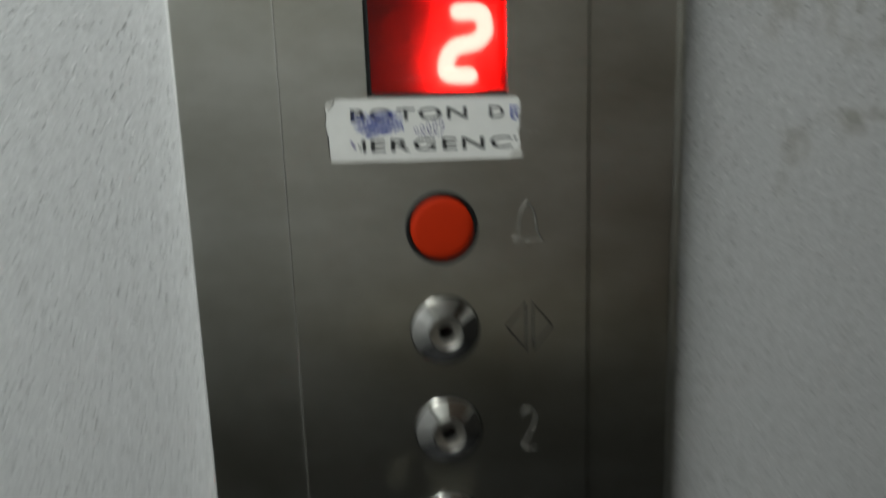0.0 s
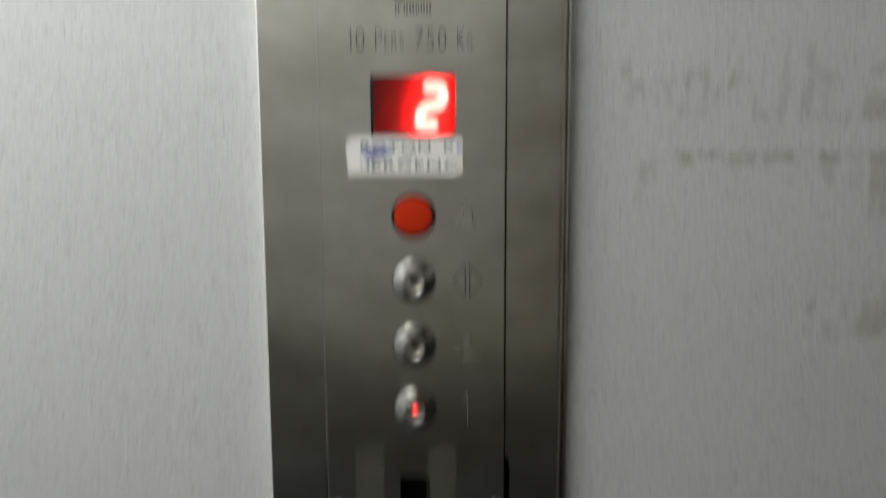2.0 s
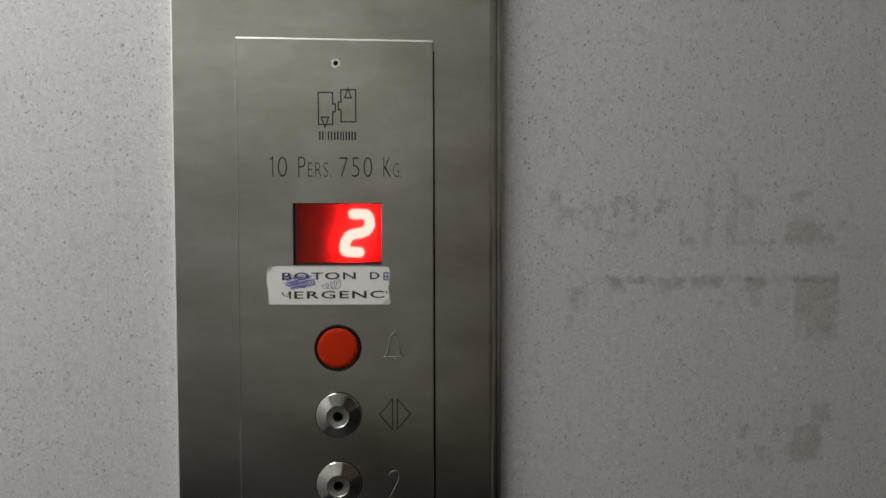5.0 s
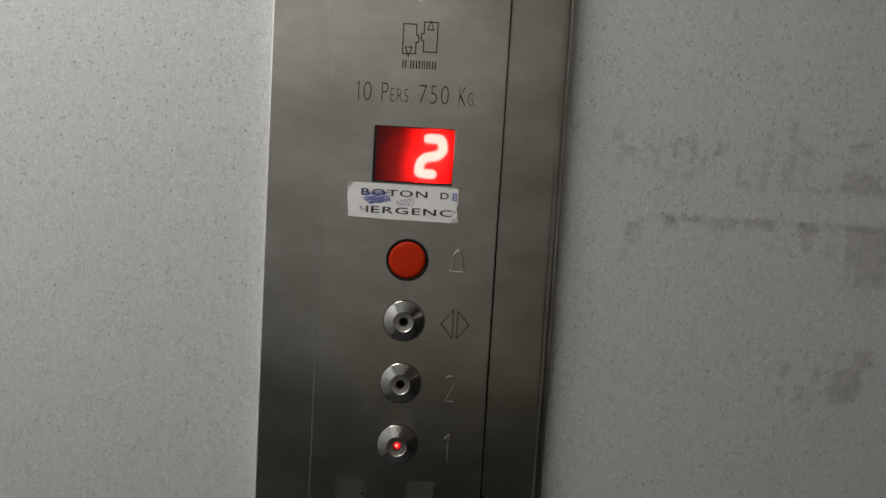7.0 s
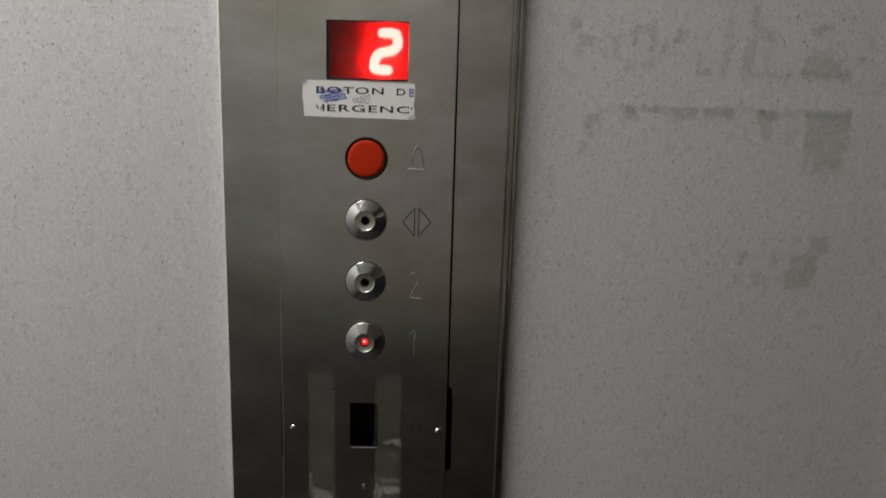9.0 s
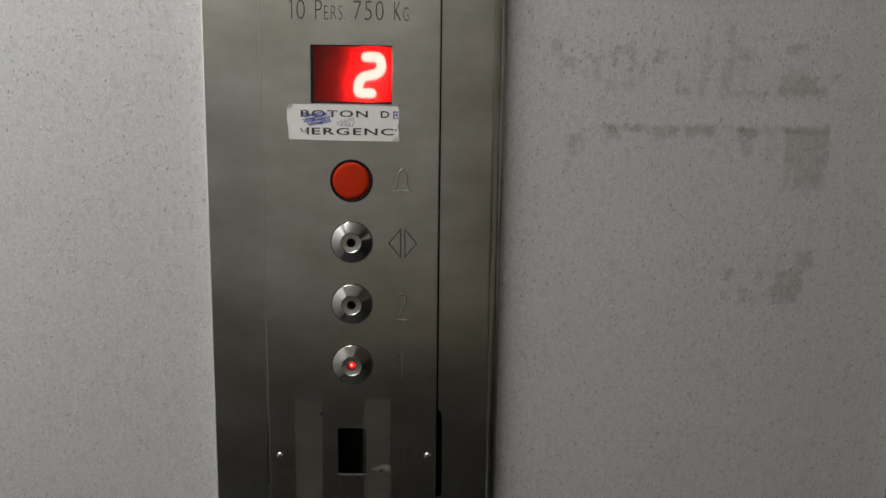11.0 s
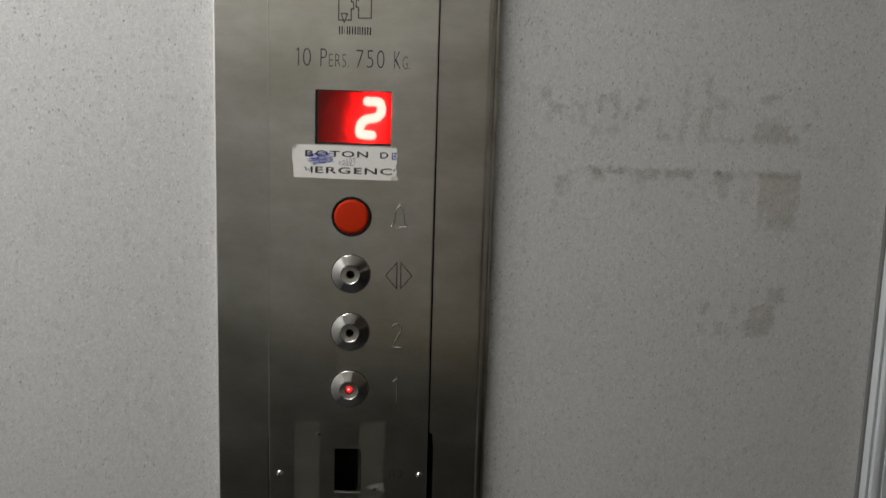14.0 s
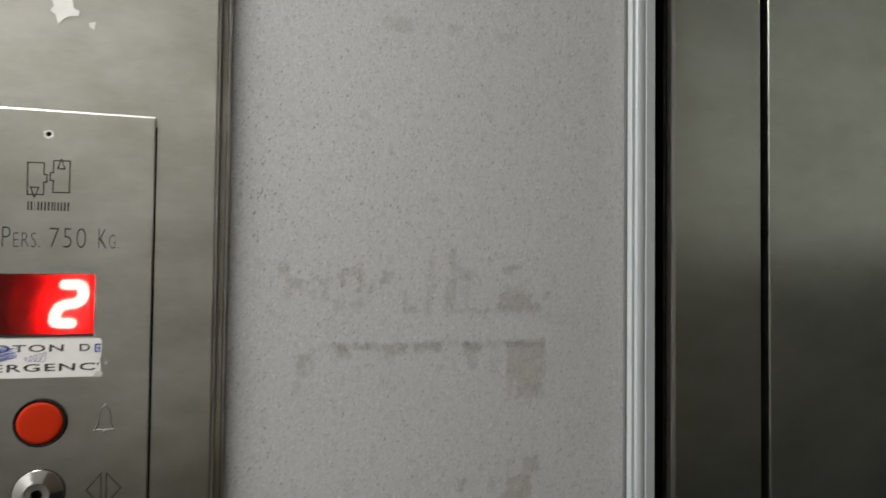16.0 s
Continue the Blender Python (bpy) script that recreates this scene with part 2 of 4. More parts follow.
# ---------------------------------------------------------------- building helpers
def mesh_object(name, bm, mat, parent=None, label="", smooth=False):
    bmesh.ops.recalc_face_normals(bm, faces=bm.faces)
    me = bpy.data.meshes.new(name)
    bm.to_mesh(me)
    bm.free()
    for p in me.polygons:
        p.use_smooth = smooth
    me.materials.append(mat)
    ob = new(name, me)
    if parent is not None:
        ob.parent = parent
    if label:
        ob["label"] = label
    return ob


part = mesh_object


def box(x0, x1, y0, y1, z0, z1, bevel=0.0, segments=2, bm=None):
    bm = bm or bmesh.new()
    r = bmesh.ops.create_cube(bm, size=1.0)
    bmesh.ops.transform(bm, verts=r["verts"], matrix=Matrix.Translation(((x0 + x1) / 2, (y0 + y1) / 2, (z0 + z1) / 2))
                        @ Matrix.Diagonal((x1 - x0, y1 - y0, z1 - z0, 1)))
    if bevel:
        edges = {e for v in r["verts"] for e in v.link_edges}
        bmesh.ops.bevel(bm, geom=list(edges), offset=bevel, segments=segments, affect="EDGES", profile=0.5)
    return bm


def empty(name, x, y, z):
    ob = new(name)
    ob.empty_display_size = 0.02
    ob.location = (x, y, z)
    return ob


def rect(x0, x1, z0, z1):
    return [(x0, z0), (x1, z0), (x1, z1), (x0, z1)]


def circle(x, z, r, n=32):
    return [(x + r * math.cos(2 * math.pi * k / n), z + r * math.sin(2 * math.pi * k / n)) for k in range(n)]


def sheet(outline, holes, y_front, y_back, chamfer=0.0):
    """A flat sheet in the xz plane with real holes, a depth and a chamfered rim."""
    bm = bmesh.new()

    def loop(points, y):
        vs = [bm.verts.new((x, y, z)) for x, z in points]
        es = [bm.edges.new((vs[k], vs[(k + 1) % len(vs)])) for k in range(len(vs))]
        return vs, es

    def skirt(a, b):
        for k in range(len(a)):
            j = (k + 1) % len(a)
            bm.faces.new((a[k], a[j], b[j], b[k]))

    cx = sum(p[0] for p in outline) / len(outline)
    cz = sum(p[1] for p in outline) / len(outline)
    inner = [(x - math.copysign(chamfer, x - cx), z - math.copysign(chamfer, z - cz)) for x, z in outline]
    vs, es = loop(inner, y_front)
    allowed = list(es)
    rims = [(vs, None)]
    for h in holes:
        hv, he = loop(h, y_front)
        allowed += he
        rims.append((hv, h))
    bmesh.ops.triangle_fill(bm, edges=allowed, use_beauty=True, use_dissolve=False)
    last = vs
    if chamfer:
        mid, _ = loop(outline, y_front + chamfer)
        skirt(last, mid)
        last = mid
    back, _ = loop(outline, y_back)
    skirt(last, back)
    for hv, h in rims[1:]:
        hb, _ = loop(h, y_back)
        skirt(hv, hb)
    return bm


def flat(points, y, thick=0.0002):
    """A thin flat piece with the given outline, its back at y."""
    bm = bmesh.new()
    a = [bm.verts.new((x, y - thick, z)) for x, z in points]
    b = [bm.verts.new((x, y, z)) for x, z in points]
    bm.faces.new(a)
    bm.faces.new(list(reversed(b)))
    for k in range(len(a)):
        j = (k + 1) % len(a)
        bm.faces.new((a[k], a[j], b[j], b[k]))
    bmesh.ops.triangulate(bm, faces=[f for f in bm.faces if len(f.verts) > 4])
    return bm


def lathe(profile, x, z, y=0.0, n=48):
    """Turns (radius, height) about the axis that points out of the wall at (x, z)."""
    bm = bmesh.new()
    rings = []
    for r, h in profile:
        if r < 1e-6:
            rings.append([bm.verts.new((x, y - h, z))])
        else:
            rings.append([bm.verts.new((x + r * math.cos(2 * math.pi * k / n), y - h, z + r * math.sin(2 * math.pi * k / n))) for k in range(n)])
    for a, b in zip(rings, rings[1:]):
        for k in range(n):
            j = (k + 1) % n
            if len(a) == 1:
                bm.faces.new((a[0], b[j], b[k]))
            elif len(b) == 1:
                bm.faces.new((a[k], a[j], b[0]))
            else:
                bm.faces.new((a[k], a[j], b[j], b[k]))
    return bm


def stroke(bm, points, width, y, height=0.0002, closed=False):
    """A ridge-shaped line along points of the xz plane; joins are mitred."""
    pts = [Vector((p[0], p[1])) for p in points]
    n = len(pts)
    rows = []
    for k in range(n):
        prev = pts[k - 1] if (k > 0 or closed) else None
        nxt = pts[(k + 1) % n] if (k < n - 1 or closed) else None
        d1 = (pts[k] - prev).normalized() if prev is not None else None
        d2 = (nxt - pts[k]).normalized() if nxt is not None else None
        d1, d2 = d1 or d2, d2 or d1
        nrm = Vector((-(d1 + d2).y, (d1 + d2).x))
        nrm = nrm.normalized() if nrm.length > 1e-6 else Vector((-d1.y, d1.x))
        c = max(0.45, nrm.dot(Vector((-d1.y, d1.x))))
        o = nrm * (width / 2 / c)
        p = pts[k]
        rows.append([bm.verts.new((p.x + o.x, y, p.y + o.y)), bm.verts.new((p.x, y - height, p.y)), bm.verts.new((p.x - o.x, y, p.y - o.y))])
    for k in range(n if closed else n - 1):
        a, b = rows[k], rows[(k + 1) % n]
        bm.faces.new((a[0], a[1], b[1], b[0]))
        bm.faces.new((a[1], a[2], b[2], b[1]))
    return bm


def lettering(name, text, x0, x1, z0, z1, y, mat, parent, thin=0.0, spread=1.0, label=""):
    """Raised lettering from the built-in font, fitted between x0..x1 and z0..z1 on a plane that faces -y."""
    cu = bpy.data.curves.new(name, "FONT")
    cu.body, cu.size, cu.offset, cu.extrude, cu.space_character, cu.resolution_u = text, 1.0, thin, 0.0, spread, 4
    tmp = bpy.data.objects.new("lettering_source", cu)
    scene.collection.objects.link(tmp)
    me = bpy.data.meshes.new_from_object(tmp.evaluated_get(bpy.context.evaluated_depsgraph_get()))
    bpy.data.objects.remove(tmp)
    co = np.empty(len(me.vertices) * 3)
    me.vertices.foreach_get("co", co)
    co = co.reshape(-1, 3)
    lo, hi = co.min(0), co.max(0)
    out = np.empty_like(co)
    out[:, 0] = x0 + (co[:, 0] - lo[0]) / (hi[0] - lo[0]) * (x1 - x0)
    out[:, 1] = y
    out[:, 2] = z0 + (co[:, 1] - lo[1]) / (hi[1] - lo[1]) * (z1 - z0)
    me.vertices.foreach_set("co", out.ravel())
    me.name = name
    me.materials.clear()
    me.materials.append(mat)
    ob = new(name, me)
    ob.parent = parent
    if label:
        ob["label"] = label
    return ob


sheet_count = [0]


def covered(name, pieces, y, mat, rim=0.0035, step=0.0009, fray=0.0026, grain=210.0):
    """A residue made of overlapping strokes (x0, x1, z0, z1, weight, lean); it thins out raggedly towards its rim."""
    sheet_count[0] += 1
    x0, x1 = min(p[0] for p in pieces) - rim, max(p[1] for p in pieces) + rim
    z0, z1 = min(p[2] for p in pieces) - rim, max(p[3] for p in pieces) + rim
    nx, nz = max(2, int((x1 - x0) / step)), max(2, int((z1 - z0) / step))

    def thickness(x, z):
        frayed = fray * noise.fractal(Vector((x * grain, sheet_count[0], z * grain)), 0.6, 2.0, 3)
        blotch = 0.78 + 0.45 * noise.noise(Vector((x * 150, 3.0, z * 150)))
        most = 0.0
        for a, b, c, d, weight, lean in pieces:
            u = x - lean * (2 * (z - c) / (d - c) - 1)
            inside = min(u - a, b - u, z - c, d - z) + frayed
            t = min(1.0, max(0.0, (inside + rim * 0.4) / (rim * 0.97)))
            most = max(most, weight * t * t * (3 - 2 * t))
        return most * min(1.0, max(0.0, blotch))

    places = [(x0 + (x1 - x0) * i / nx, y, z0 + (z1 - z0) * k / nz) for k in range(nz + 1) for i in range(nx + 1)]
    cover = [thickness(p[0], p[2]) for p in places]
    faces = []
    for k in range(nz):
        for i in range(nx):
            q = (k * (nx + 1) + i, k * (nx + 1) + i + 1, (k + 1) * (nx + 1) + i + 1, (k + 1) * (nx + 1) + i)
            if max(cover[v] for v in q) > 0.01:
                faces.append(q)
    used = sorted({v for q in faces for v in q})
    at = {v: n for n, v in enumerate(used)}
    me = bpy.data.meshes.new(name)
    me.from_pydata([places[v] for v in used], [], [[at[v] for v in q] for q in faces])
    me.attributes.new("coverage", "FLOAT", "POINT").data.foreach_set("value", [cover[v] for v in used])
    me.materials.append(mat)
    return new(name, me)


def smear(name, pieces, y, mat, parent, label, **how):
    """A residue that belongs to the thing it sticks to."""
    ob = covered(name, pieces, y, mat, **how)
    ob.parent = parent
    ob["label"] = label
    return ob


# ---------------------------------------------------------------- the car: walls, floor, ceiling
WALL_Y = 0.0160           # face of the speckled panels
COL_Y = 0.0024            # face of the steel column; the faceplate lies at 0
CAR_L, CAR_R, CAR_B, CAR_H = -0.85, 1.42, -1.40, 2.20

tagged(mesh_object("wall_front_left", box(CAR_L, -0.1080, WALL_Y, 0.03, 0, CAR_H), LAMINATE),
       "light grey speckled laminate wall panel beside the steel column", "wall", kind="structure")
tagged(mesh_object("wall_front_right", box(0.1136, 0.4400, WALL_Y, 0.03, 0, CAR_H), LAMINATE),
       "light grey speckled laminate wall panel with old greasy ghost marks", "wall", kind="structure")
tagged(mesh_object("wall_left", box(CAR_L - 0.03, CAR_L, CAR_B, 0.03, 0, CAR_H), LAMINATE),
       "light grey speckled laminate side wall", "wall", kind="structure")
# unseen side wall, split dark and pale to grade the door's reflection
tagged(mesh_object("reflected_right_lower", box(CAR_R, CAR_R + 0.03, CAR_B, 0.10, 0, 1.40), REFLECT_DARK),
       "unseen dark side panel, added to darken the door reflection", "wall", kind="structure")
tagged(mesh_object("reflected_right_upper", box(CAR_R - 0.002, CAR_R + 0.03, CAR_B, 0.10, 1.40, CAR_H), REFLECT_PALE),
       "unseen pale side panel, added to brighten the door reflection", "wall", kind="structure")
# unseen back panels, split and toned only to shape the column's reflections
tagged(mesh_object("reflected_back_lower", box(CAR_L, CAR_R, CAR_B - 0.03, CAR_B, 0, 0.78), REFLECT_DARK),
       "unseen dark lower back panel, added to darken the steel reflection", "wall", kind="structure")
tagged(mesh_object("reflected_back_upper", box(-0.44, 0.12, CAR_B - 0.03, CAR_B + 0.002, 0.87, 1.74), REFLECT_LIGHT),
       "unseen light grey back panel, toned for the column reflection", "wall", kind="structure")
tagged(mesh_object("reflected_back_left", box(CAR_L, -0.44, CAR_B - 0.03, CAR_B + 0.002, 0.87, 1.74), REFLECT_GREY),
       "unseen mid grey back panel, added to dim the column reflection", "wall", kind="structure")
tagged(mesh_object("reflected_back_side", box(0.12, CAR_R, CAR_B - 0.03, CAR_B + 0.002, 0.87, CAR_H), REFLECT_BROWN),
       "unseen brown back panel, added for the warm reflection in the column", "wall", kind="structure")
# cream band added out of view to put a bright patch in the faceplate
tagged(mesh_object("reflected_band", box(-0.10, 0.55, CAR_B - 0.03, CAR_B + 0.006, 0.78, 0.87), REFLECT_CREAM),
       "unseen cream band, added for a bright patch in the reflection", "wall", kind="structure")
tagged(mesh_object("reflected_strip_left", box(CAR_L, -0.10, CAR_B - 0.03, CAR_B + 0.002, 0.78, 0.87), REFLECT_GREY),
       "unseen mid grey filler panel, toned for the reflection", "wall", kind="structure")
tagged(mesh_object("reflected_strip_right", box(0.55, CAR_R, CAR_B - 0.03, CAR_B + 0.002, 0.78, 0.87), REFLECT_BROWN),
       "unseen brown filler panel, toned for the reflection", "wall", kind="structure")
tagged(mesh_object("reflected_back_top", box(CAR_L, 0.12, CAR_B - 0.03, CAR_B + 0.004, 1.74, CAR_H), REFLECT_PALE),
       "unseen pale back panel, added to brighten the top of the reflection", "wall", kind="structure")
tagged(mesh_object("floor", box(CAR_L - 0.03, CAR_R + 0.03, CAR_B - 0.03, 0.14, -0.03, 0), FLOOR_MAT),
       "dark rubber floor of the car", "floor", kind="structure")
tagged(mesh_object("ceiling", box(CAR_L - 0.03, CAR_R + 0.03, CAR_B - 0.03, 0.14, CAR_H, CAR_H + 0.03), CEILING_MAT),
       "white sheet metal ceiling of the car", "ceiling", kind="structure")

luminaire = tagged(empty("ceiling_light", -0.52, -0.42, CAR_H), "long white ceiling light with a bright diffuser", "light")
bm = box(-0.69, -0.35, -0.792, -0.774, 2.172, CAR_H, 0.002)
for b in ((-0.69, -0.35, -0.066, -0.048), (-0.69, -0.672, -0.774, -0.066), (-0.368, -0.35, -0.774, -0.066)):
    box(*b, 2.172, CAR_H, 0.002, bm=bm)
o = part("frame", bm, CEILING_MAT, luminaire)
o.matrix_parent_inverse = Matrix.Translation((0.52, 0.42, -CAR_H))
o = part("diffuser", box(-0.672, -0.368, -0.774, -0.066, 2.180, 2.190), DIFFUSER, luminaire)
o.matrix_parent_inverse = Matrix.Translation((0.52, 0.42, -CAR_H))

# ---------------------------------------------------------------- steel column that carries the control panel
column = tagged(empty("steel_column", 0, COL_Y, 0), "full-height brushed stainless steel column with turned-back edges", "column")
column.location = (0, 0, 0)
# slot_r: wide part is a real gap, thin rest draws the plate's shadow
slot_r = [(0.0640, 0.9720), (0.0651, 0.9720), (0.0653, 1.0000), (0.0697, 1.0010), (0.0695, 1.0600), (0.0685, 1.0710), (0.0661, 1.0730), (0.0658, 1.4500), (0.0640, 1.4500)]
slot_l = [(-0.0668, 1.0100), (-0.0652, 1.0100), (-0.0652, 1.0690), (-0.0664, 1.0690)]
cut = rect(-0.045, 0.045, 1.000, 1.075)
part("face", sheet(rect(-0.1062, 0.1036, 0.002, CAR_H - 0.002), [slot_r, slot_l, cut, rect(-0.034, 0.034, 1.300, 1.352)], COL_Y, 0.0045), STEEL, column)


def extruded(profile, z0=0.002, z1=CAR_H - 0.002, closed=False):
    """A profile of (x, y) points drawn upright along z."""
    bm = bmesh.new()
    lo = [bm.verts.new((x, y, z0)) for x, y in profile]
    hi = [bm.verts.new((x, y, z1)) for x, y in profile]
    for k in range(len(profile) - (0 if closed else 1)):
        j = (k + 1) % len(profile)
        bm.faces.new((lo[k], lo[j], hi[j], hi[k]))
    return bm


def fold(x_flat, r, side, depth):
    """A rounded fold of sheet steel that turns back from the face."""
    arc = [(x_flat + side * r * math.sin(a), COL_Y + r - r * math.cos(a)) for a in [math.pi / 2 * k / 8 for k in range(9)]]
    return arc + [(x_flat + side * r, depth)]


part("edge_fold", extruded(fold(0.1036, 0.0026, 1, 0.0200)), STEEL, column, "rounded steel fold", True)
# paler steel than the opposite fold, so the lamp's bright line is painted in
part("edge_fold", extruded(fold(-0.1062, 0.0015, -1, 0.0200)), EDGE_STEEL, column, "narrow steel fold, painted paler for its lit edge", True)
# a recessed groove and a rounded bead between the column and the wall panel
part("groove_strip", box(0.1062, 0.1100, 0.0170, 0.0200, 0.002, CAR_H - 0.002), STEEL, column, "dark recessed groove")
bead = [(0.1100, 0.0200), (0.1100, 0.0143)] + [(0.1117 - 0.0017 * math.cos(a), 0.0143 - 0.0010 * math.sin(a)) for a in [math.pi * k / 8 for k in range(1, 8)]] + [(0.1134, 0.0143), (0.1134, 0.0200)]
part("bead", extruded(bead), STEEL, column, "narrow steel bead", True)
# near-black box: shade inside the cut-outs is put into its colour
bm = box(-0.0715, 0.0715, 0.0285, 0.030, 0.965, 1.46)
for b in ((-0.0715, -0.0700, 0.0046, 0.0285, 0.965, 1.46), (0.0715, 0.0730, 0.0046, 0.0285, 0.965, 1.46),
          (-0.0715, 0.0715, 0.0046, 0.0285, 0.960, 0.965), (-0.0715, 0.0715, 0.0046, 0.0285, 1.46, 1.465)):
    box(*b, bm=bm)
part("back_box", bm, CAVITY_SHADE, column, "box painted near-black for the shade behind the faceplate")

# ---------------------------------------------------------------- control panel
panel = tagged(empty("control_panel", 0, 0, 0), "brushed steel lift control panel with a lit red floor display", "control panel")
ALARM, OPEN, TWO, ONE = 1.2500, 1.2043, 1.1572, 1.1099
DISP = (-0.0292, 0.0296, 1.3058, 1.3474)
holes = [rect(*DISP), [(-0.0119, 1.0211), (0.0108, 1.0211), (0.0108, 1.0562), (0.0088, 1.0590), (-0.0119, 1.0590)], circle(0, 1.4401, 0.0016, 16), circle(-0.0243, 1.0705, 0.0012, 12), circle(0.0220, 1.0239, 0.0012, 12)]
holes += [circle(0, z, 0.0145) for z in (ALARM, OPEN, TWO, ONE)]
part("faceplate", sheet(rect(-0.0652, 0.0648, 0.9690, 1.4555), holes, 0.0, 0.0022, 0.0007), PLATE, panel)
bm = box(-0.0651, 0.0647, -0.0009, 0.0009, -0.0009, 0.0009, 0.0002)
bmesh.ops.transform(bm, verts=bm.verts, matrix=Matrix.Translation((0, 0.0012, 1.4554)) @ Matrix.Rotation(radians(-35), 4, "X"))
part("top_edge", bm, EDGE_STEEL, panel, "bright cut upper edge")
part("bottom_edge", box(-0.0650, 0.0646, 0.0002, 0.0020, 0.9687, 0.9690, 0.0001), GROOVE, panel, "cut lower edge")
for z0, z1 in ((0.9695, 1.0095), (1.0695, 1.4545)):
    part("side_edge", box(-0.0656, -0.0651, 0.0003, 0.0022, z0, z1, 0.0001), LINE_STEEL, panel, "bright cut side edge")

# floor display: recess, backing, unlit segments, lit digit, red acrylic pane
dx0, dx1, dz0, dz1 = DISP
disp = part("display", sheet(rect(dx0 - 0.0012, dx1 + 0.0012, dz0 - 0.0012, dz1 + 0.0012), [rect(dx0 + 0.0019, dx1 + 0.0003, dz0 + 0.0017, dz1 - 0.0005)], 0.0012, 0.0105), BLACK, panel, "black display frame")
part("backing", box(dx0 - 0.001, dx1 + 0.001, 0.0098, 0.0108, dz0 - 0.001, dz1 + 0.001), RED_BACK, disp, "red display backing")
part("pane", box(dx0 + 0.0019, dx1 + 0.0003, 0.0014, 0.0020, dz0 + 0.0017, dz1 - 0.0005), PANE, disp, "red acrylic pane")


def seg_digit(cx, cz, w, h, lean, bars, width, y, mat, name, label):
    """Seven-segment digit with rounded, leaning bars."""
    bm = bmesh.new()
    def p(u, v):
        return (cx + u * w / 2 + lean * v * h / 2, cz + v * h / 2)
    spans = {"top": ((-0.75, 1), (0.75, 1)), "mid": ((-0.75, 0), (0.75, 0)), "bot": ((-0.75, -1), (0.75, -1)),
             "tl": ((-1, 0.88), (-1, 0.12)), "tr": ((1, 0.88), (1, 0.12)), "bl": ((-1, -0.12), (-1, -0.88)), "br": ((1, -0.12), (1, -0.88))}
    for k in bars:
        a, b = (Vector(p(*q)) for q in spans[k])
        d = (b - a).normalized()
        nrm = Vector((-d.y, d.x)) * width / 2
        outline = [a + nrm * 0.55 - d * width * 0.28, a + nrm, b + nrm, b + nrm * 0.55 + d * width * 0.28,
                   b - nrm * 0.55 + d * width * 0.28, b - nrm, a - nrm, a - nrm * 0.55 - d * width * 0.28]
        f = [bm.verts.new((q.x, y - 0.0012, q.y)) for q in outline]
        g = [bm.verts.new((q.x, y, q.y)) for q in outline]
        bm.faces.new(f)
        bm.faces.new(list(reversed(g)))
        for i in range(8):
            j = (i + 1) % 8
            bm.faces.new((f[i], f[j], g[j], g[i]))
    return part(name, bm, mat, disp, label)


def round_line(points, width, y0, y1, steps=6):
    """One continuous rounded bar along points of the xz plane, as a solid between y0 and y1."""
    pts = []
    for k in range(len(points) - 1):
        for j in range(steps):
            pts.append(Vector(points[k]).lerp(Vector(points[k + 1]), j / steps))
    pts.append(Vector(points[-1]))
    for _ in range(3):
        pts = [pts[0]] + [(pts[k - 1] + pts[k] * 2 + pts[k + 1]) / 4 for k in range(1, len(pts) - 1)] + [pts[-1]]
    left, right = [], []
    for k, p in enumerate(pts):
        d = (pts[min(k + 1, len(pts) - 1)] - pts[max(k - 1, 0)]).normalized()
        nrm = Vector((-d.y, d.x)) * width / 2
        left.append(p + nrm)
        right.append(p - nrm)
    def cap(p, start, turn):
        return [p + Vector((math.cos(start + turn * a), math.sin(start + turn * a))) * width / 2 for a in (0.5, 1.05, 1.57, 2.1, 2.6)]
    a0 = math.atan2(*(right[-1] - pts[-1]).yx)
    a1 = math.atan2(*(left[0] - pts[0]).yx)
    end = cap(pts[-1], a0, 1)
    start = cap(pts[0], a1, 1)
    bm = bmesh.new()
    rows = [[(bm.verts.new((q.x, y, q.y)), bm.verts.new((r.x, y, r.y))) for q, r in zip(left, right)] for y in (y0, y1)]
    for row in rows:
        for m, n in zip(row, row[1:]):
            bm.faces.new((m[0], m[1], n[1], n[0]))
    caps = []
    for row, y in zip(rows, (y0, y1)):
        e = [bm.verts.new((q.x, y, q.y)) for q in end]
        c = [bm.verts.new((q.x, y, q.y)) for q in start]
        bm.faces.new([row[-1][1]] + e + [row[-1][0]])
        bm.faces.new([row[0][0]] + c + [row[0][1]])
        caps.append(([row[0][0]] + c + [row[0][1]], [row[-1][1]] + e + [row[-1][0]]))
    for i in (0, 1):
        for m, n in zip(range(len(caps[0][i]) - 1), range(1, len(caps[0][i]))):
            bm.faces.new((caps[0][i][m], caps[0][i][n], caps[1][i][n], caps[1][i][m]))
    for m, n in zip(range(len(pts) - 1), range(1, len(pts))):
        for i in (0, 1):
            bm.faces.new((rows[0][m][i], rows[0][n][i], rows[1][n][i], rows[1][m][i]))
    return bm


part("lit_digit", round_line([(0.0105, 1.3402), (0.0205, 1.3402), (0.0220, 1.3325), (0.0185, 1.3280), (0.0085, 1.3262), (0.0050, 1.3215), (0.0042, 1.3145), (0.0145, 1.3142)], 0.0068, 0.0050, 0.0062),
     DIGIT, disp, "glowing figure two")
seg_digit(0.0126, 1.3272, 0.0135, 0.0262, 0.20, ("tl", "br"), 0.0040, 0.0096, RED_DARK, "unlit_segments", "dark unlit segments")
part("digit_module", box(dx0 + 0.0042, -0.0012, 0.0097, 0.0102, dz0 + 0.0030, dz1 - 0.0030), RED_MODULE, disp, "dark red unlit digit module")
